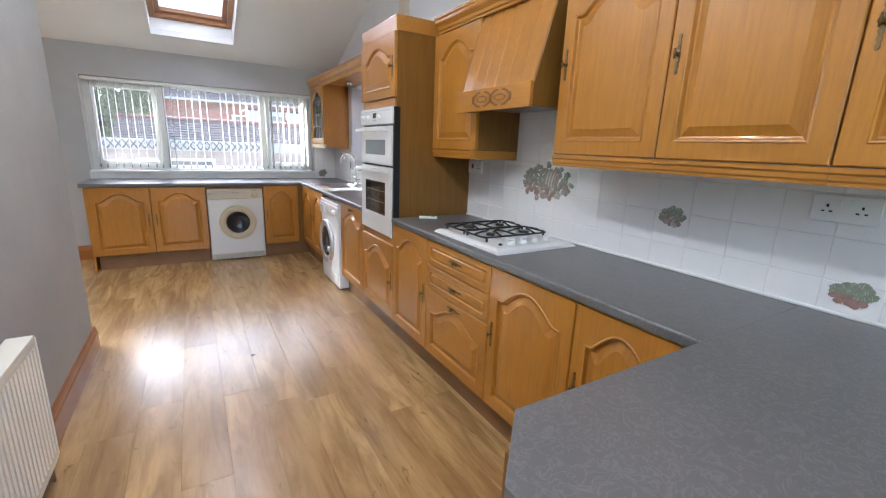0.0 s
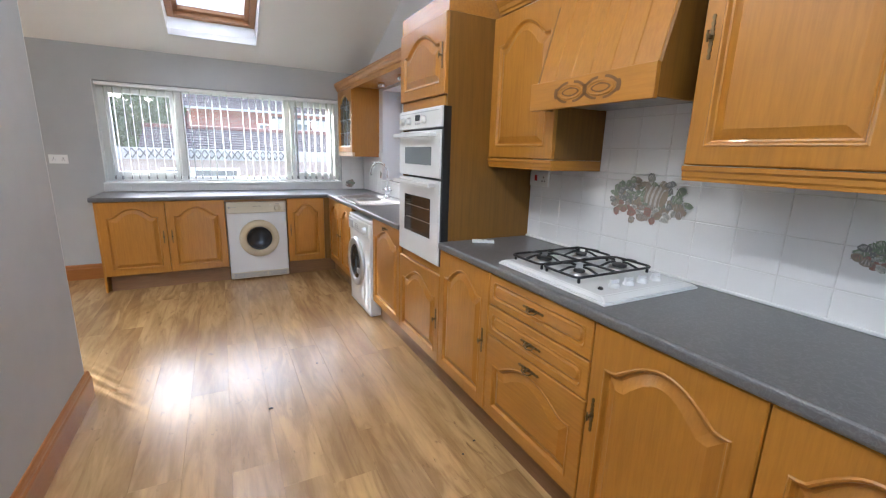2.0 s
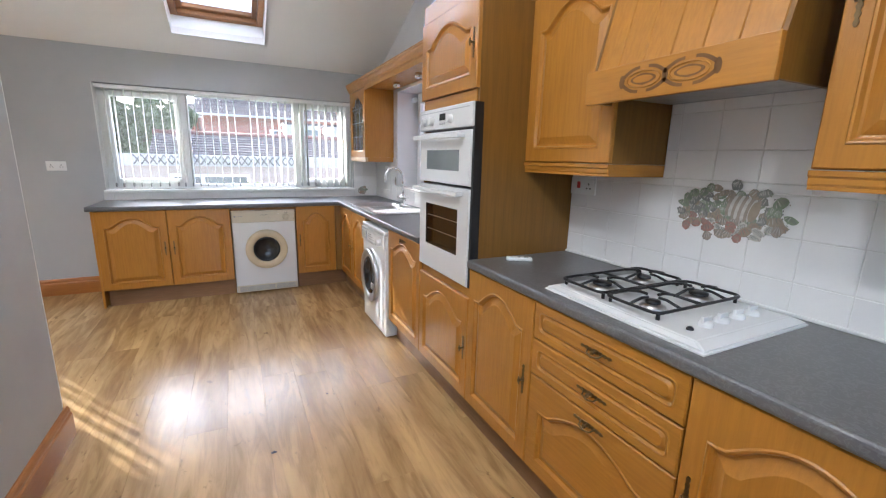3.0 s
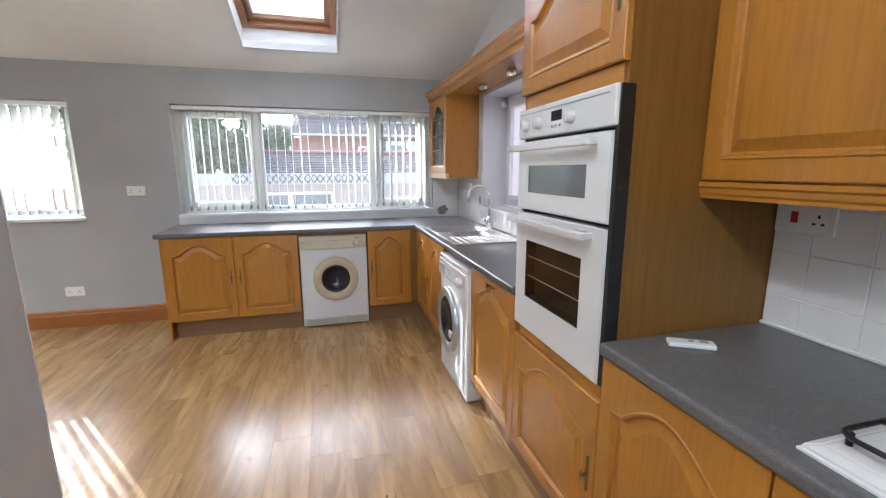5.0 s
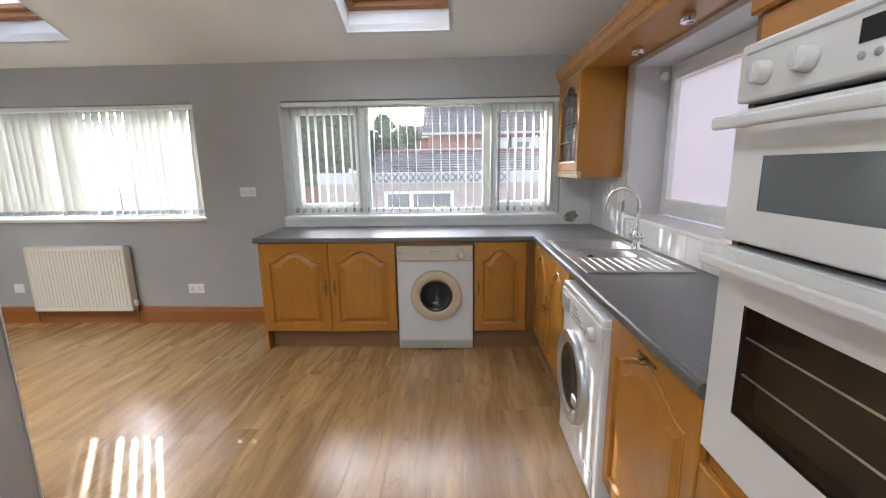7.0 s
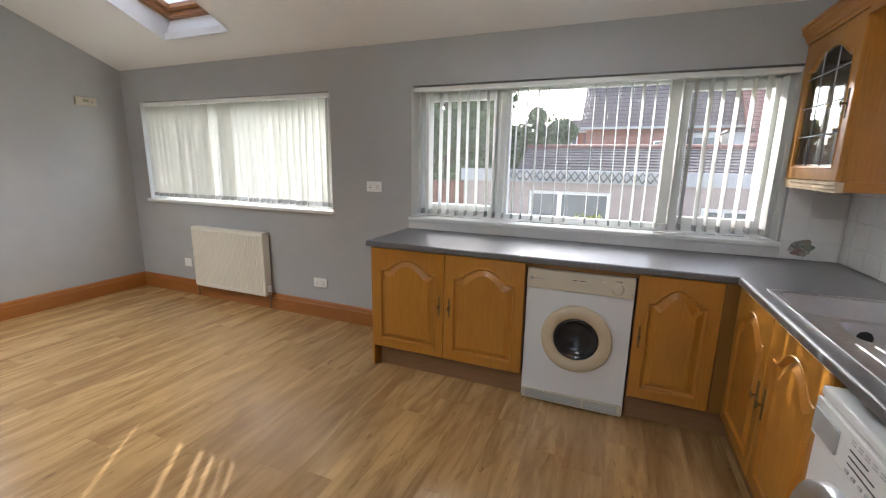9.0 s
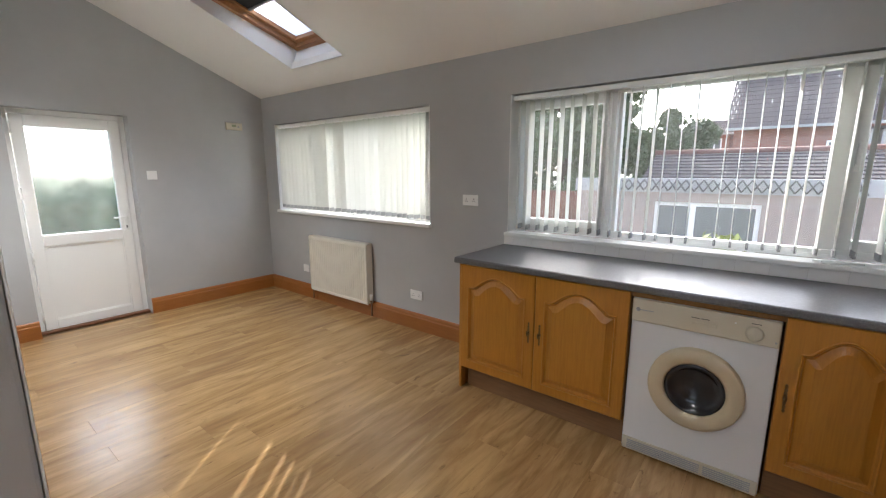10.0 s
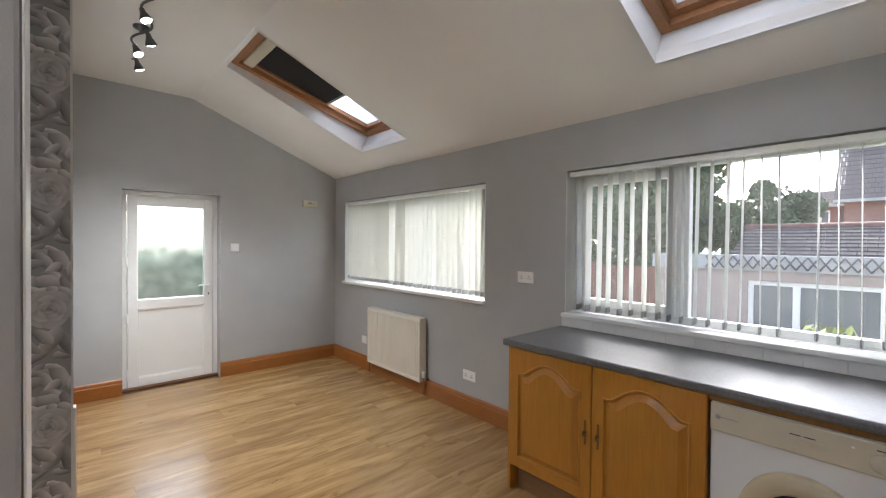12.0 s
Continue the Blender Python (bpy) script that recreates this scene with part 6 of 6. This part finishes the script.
def hedge():
    rnd = random.Random(31)
    root = thing("hedge", pose(-7.3, 4.6, GZ), "clipped green hedge outside the garden door", "hedge")
    verts, faces = [], []
    for i in range(15000):
        p = Vector((rnd.uniform(-.5, .6), rnd.uniform(-3.6, 3.6), rnd.random() ** .8 * (1.72 + .12 * math.sin(i))))
        rot = Euler((rnd.uniform(0, 6.3), rnd.uniform(0, 6.3), rnd.uniform(0, 6.3))).to_matrix()
        s = .10 * rnd.uniform(.6, 1.4)
        k = len(verts)
        for v in ((-.5, 0, 0), (0, .3, .05), (.5, 0, 0), (0, -.3, .05)):
            verts.append(p + rot @ (Vector(v) * s))
        faces += [(k, k + 1, k + 2), (k, k + 2, k + 3)]
    me = bpy.data.meshes.new("leaves")
    me.from_pydata(verts, [], faces)
    me.materials.append(LEAF2)
    ob = new("leaves", me)
    ob.parent = root
    ob["kind"] = "stuff"
    bm = bmesh.new()
    for i in range(12):
        y = -3.3 + .6 * i
        tube(bm, [(0, y, 0), (.05, y + .05, .7), (0, y - .05, 1.3)], [.03, .02, .008], 6)
    part("stems", bm, BARK, root)


hedge()
solid("side_wall", boxes((6.0, 0.0, GZ, 6.2, 9.0, 1.9)), BRICK, "neighbouring brick wall beyond the sink window", "wall", kind="structure")


def plant_pot():
    root = thing("potted_plant", pose(.62, NY + .62, .62), "small green pot plant outside the window", "plant")
    rnd = random.Random(8)
    bm = bmesh.new()
    lathe(bm, [(.05, -1.07), (.075, -1.07), (.095, -.02), (.10, 0), (.085, 0), (.08, -.03), (0, -.03)], pose(0, 0, .1), 16)
    part("pot", bm, RENDER, root)
    bm = bmesh.new()
    for i in range(70):
        a, r = rnd.uniform(0, 6.3), rnd.uniform(.0, .16)
        p = Vector((math.cos(a) * r, math.sin(a) * r, .16 + rnd.uniform(0, .26)))
        rot = Euler((rnd.uniform(-1, 1), rnd.uniform(-1, 1), rnd.uniform(0, 6.3))).to_matrix()
        bm.faces.new([bm.verts.new(p + rot @ (Vector(v) * .07)) for v in ((-.6, 0, 0), (0, .35, .05), (.6, 0, 0), (0, -.35, .05))])
    part("leaves", bm, LEAF3, root)


LEAF3 = material("bright_leaves", (0.25, 0.30, 0.06), 0.6, spots=0.4, scale=12)
plant_pot()

# ---- wall tiles ----


def tile_field(name, m, w, zs, label, x_off, skip=(), z_top=None):
    """White glazed tiles laid over a grout bed; local x along the wall, y into it. zs: joint heights."""
    root = thing(name, m, label, "wall tiles", kind="structure")
    part("grout", boxes((0, -.0066, zs[0], w, 0, zs[-1])), GROUT, root)
    tw, g = .1545, .0024
    shared = {}
    for z0, z1 in zip(zs, zs[1:]):
        x = x_off - tw
        while x < w:
            a, b = max(x, 0), min(x + tw, w)
            x += tw
            if b - a < .012 or any(s[0] < (a + b) / 2 < s[1] and s[2] < (z0 + z1) / 2 < s[3] for s in skip):
                continue
            key = (round(b - a, 4), round(z1 - z0, 4))
            if key not in shared:
                bm = bmesh.new()
                hx, hz, c = (b - a - g) / 2, (z1 - z0 - g) / 2, .0018
                lo = [bm.verts.new((sx * hx, -.003, sz * hz)) for sx, sz in ((-1, -1), (1, -1), (1, 1), (-1, 1))]
                md = [bm.verts.new((v.co.x, -.0076, v.co.z)) for v in lo]
                hi = [bm.verts.new((v.co.x - math.copysign(c, v.co.x), -.009, v.co.z - math.copysign(c, v.co.z))) for v in lo]
                bm.faces.new(hi)
                for p, q in ((lo, md), (md, hi)):
                    for i in range(4):
                        bm.faces.new((p[i], p[(i + 1) % 4], q[(i + 1) % 4], q[i]))
                shared[key] = finish("tile", bm, TILE)
            t = new("tile", shared[key])
            t.parent = root
            t.matrix_basis = pose((a + b) / 2, 0, (z0 + z1) / 2, random.uniform(-.25, .25), 0, random.uniform(-.25, .25))
    return root


Z4 = [WT1 + .001, 1.024, 1.1645, 1.305, 1.385]
ZH = [1.305, 1.4455, 1.586, 1.66]
# behind the hob and under the wall cabinets: joints stand at y = 1.593 and every 0.1545 m
tile_field("splashback", pose(EX, 2.785, 0, 0, 0, EAST_ROT), 3.0, Z4[:-1] + [1.335], "white glazed tile splashback behind the gas hob", (2.785 - 1.593) % .1545)
tile_field("splashback", pose(EX, 2.262, 0, 0, 0, EAST_ROT), .628, [1.336, 1.4455, 1.586, 1.66], "white glazed tiles under the cooker hood", (2.262 - 1.593) % .1545)
tile_field("splashback", pose(EX, NY - .001, 0, 0, 0, EAST_ROT), NY - C1, Z4[:-1] + [1.385], "white glazed tiles in the sink corner", .10)
tile_field("splashback", pose(EX, C1, 0, 0, 0, EAST_ROT), C1 - 3.41, [WT1 + .001, CZ0 - .013], "row of white glazed tiles under the sink window", .06)
tile_field("splashback", pose(A1 + .013, NY, 0), EX - A1 - .024, Z4[:-1] + [1.335], "white glazed tiles beside the window", .12)
tile_field("splashback", pose(A0 - .02, NY, 0), A1 - A0 + .032, [WT1 + .001, AZ0 - .003], "low row of white glazed tiles below the window", .08)
solid("tile_trim", boxes((EX - .020, .0, WT1, EX - .0095, 2.785, WT1 + .012), bevel=.004), WHITE, "white sealing strip along the worktop", "trim", kind="structure")


def picture(name, m, w, h, seed, label, leafy):
    """A glazed picture on the tiles: a heap of fruit, leaves and pots, each drawn with its own curved strokes."""
    rnd = random.Random(seed)
    bm = bmesh.new()
    level = [0]

    def blob(cx, cz, rx, rz, turn, mi, k=11, rough=.16):
        level[0] += 1
        y = -.0006 - level[0] * .0000035
        pts = []
        for j in range(k):
            t = 2 * math.pi * j / k
            u, v = math.cos(t) * rx * rnd.uniform(1 - rough, 1 + rough), math.sin(t) * rz * rnd.uniform(1 - rough, 1 + rough)
            pts.append((cx + u * math.cos(turn) - v * math.sin(turn), y, cz + u * math.sin(turn) + v * math.cos(turn)))
        f = bm.faces.new([bm.verts.new(q) for q in pts])
        f.material_index = mi

    big = w > .3
    n = 95 if big else 26
    r0 = h * (.085 if big else .14)
    for i in range(n):
        a, d = i * 2.4, ((i + .5) / n) ** .5
        cx, cz = math.cos(a) * d * (w / 2 - r0), math.sin(a) * d * (h / 2 - r0 * .9)
        low = cz < -h * .10
        if leafy:
            base, lines = ((2, 1) if low else (0, 3))
        elif low:
            base, lines = rnd.choice(((2, 1), (4, 2), (5, 3), (1, 5)))
        else:
            base, lines = rnd.choice(((0, 3), (3, 5), (0, 5), (4, 1)))
        rx, rz, turn = r0 * rnd.uniform(.75, 1.35), r0 * rnd.uniform(.55, 1.0), rnd.uniform(-.7, .7)
        cx, cz = cx * rnd.uniform(.86, 1.08), cz * rnd.uniform(.80, 1.12)
        blob(cx, cz, rx, rz, turn, base)
        # strokes that follow the round of it, lit from above
        for k in range(7):
            f = -.8 + 1.6 * k / 6
            ox, oz = f * rx * .8, rz * .15 * math.cos(f * 2)
            mi = lines if k % 2 else (5 if f < 0 and not low else 3)
            blob(cx + ox * math.cos(turn) - oz * math.sin(turn), cz + ox * math.sin(turn) + oz * math.cos(turn), rx * .055, rz * .75 * (1 - f * f * .6), turn + f * .5, mi, 7)
        for k in range(5):
            t = rnd.uniform(0, 6.3)
            blob(cx + math.cos(t) * rx, cz + math.sin(t) * rz, r0 * .16, r0 * .09, rnd.uniform(0, 3), rnd.choice((0, 3, 3, 1)), 6)
    if big:
        # a ribbed basket lying in the heap
        for k in range(9):
            f = k / 8
            blob(w * (.02 + .20 * f), h * (.12 - .06 * f), h * .045, h * (.20 - .05 * abs(f - .5)), -.25, 5 if k % 2 else 1, 14, .04)
        blob(w * .21, h * .05, h * .07, h * .16, -.25, 4, 14, .04)
    ob = new(name, finish(name, bm, PAINTS))
    ob.matrix_world = m
    return tagged(ob, label, "tile picture")


PAINTS = [material("glaze_green", (0.28, 0.33, 0.235), 0.15, spots=0.6, scale=40), material("glaze_umber", (0.38, 0.32, 0.27), 0.15, spots=0.6, scale=50),
          material("glaze_red", (0.40, 0.22, 0.185), 0.15, spots=0.7, scale=45), material("glaze_grey", (0.24, 0.24, 0.225), 0.15, spots=0.6, scale=60),
          material("glaze_buff", (0.36, 0.30, 0.23), 0.15, spots=0.5, scale=50), material("glaze_pale", (0.60, 0.57, 0.52), 0.15, spots=0.5, scale=70)]
EP = lambda y, z: pose(EX - .0095, y, z, 0, 0, EAST_ROT)
picture("tile_mural", EP(1.985, 1.225), .43, .23, 2, "painted vegetable still life across several tiles", False)
picture("tile_picture", EP(1.203, 1.145), .13, .105, 5, "painted grey cottage-garden motif on a tile", False)
picture("tile_picture", EP(.585, .992), .135, .10, 6, "painted fruit and leaves motif on a tile", True)
picture("tile_picture", EP(5.52, 1.135), .06, .10, 7, "painted vegetable motif on a tile by the sink", False)
picture("tile_picture", pose(1.838, NY - .0095, .985), .135, .115, 8, "painted grey vegetable motif beside the window", False)

# ---- floor boards ----


def floor():
    rnd = random.Random(11)
    base = structure("floor", boxes((WX - .25, SY - .2, -.30, EX + .3, NY + .1, -.008)), DARKSUB, "oak laminate board floor", "floor")
    wd, ln, gap = .193, 1.38, .0004
    shared = {}
    x = WX
    while x < EX:
        x1 = min(x + wd, EX)
        y = SY - rnd.random() * ln
        while y < NY:
            y0, y1 = max(y, SY), min(y + ln, NY)
            y += ln
            if y1 - y0 < .05:
                continue
            if (x1 < -.6 and y1 < 3.3 and x1 < -1.62) or (x1 < PX and y1 < PY - .3):
                continue
            key = (round(x1 - x, 3), round(y1 - y0, 3))
            if key not in shared:
                bm = bmesh.new()
                w2, l2, c = (x1 - x) / 2 - gap / 2, (y1 - y0) / 2 - gap / 2, .0005
                lo = [bm.verts.new(p) for p in ((-w2, -l2, -.008), (w2, -l2, -.008), (w2, l2, -.008), (-w2, l2, -.008))]
                md = [bm.verts.new((v.co.x, v.co.y, -c)) for v in lo]
                hi = [bm.verts.new((v.co.x - math.copysign(c, v.co.x), v.co.y - math.copysign(c, v.co.y), 0)) for v in lo]
                bm.faces.new(hi)
                for a, b in ((lo, md), (md, hi)):
                    for i in range(4):
                        bm.faces.new((a[i], a[(i + 1) % 4], b[(i + 1) % 4], b[i]))
                shared[key] = finish("board", bm, FLOOR)
            ob = new("board", shared[key])
            ob.parent = base
            ob.location = ((x + x1) / 2, (y0 + y1) / 2, 0)
        x += wd


DARKSUB = material("floor_joint", (0.22, 0.13, 0.06), 0.8, spots=0.2, scale=10)
floor()
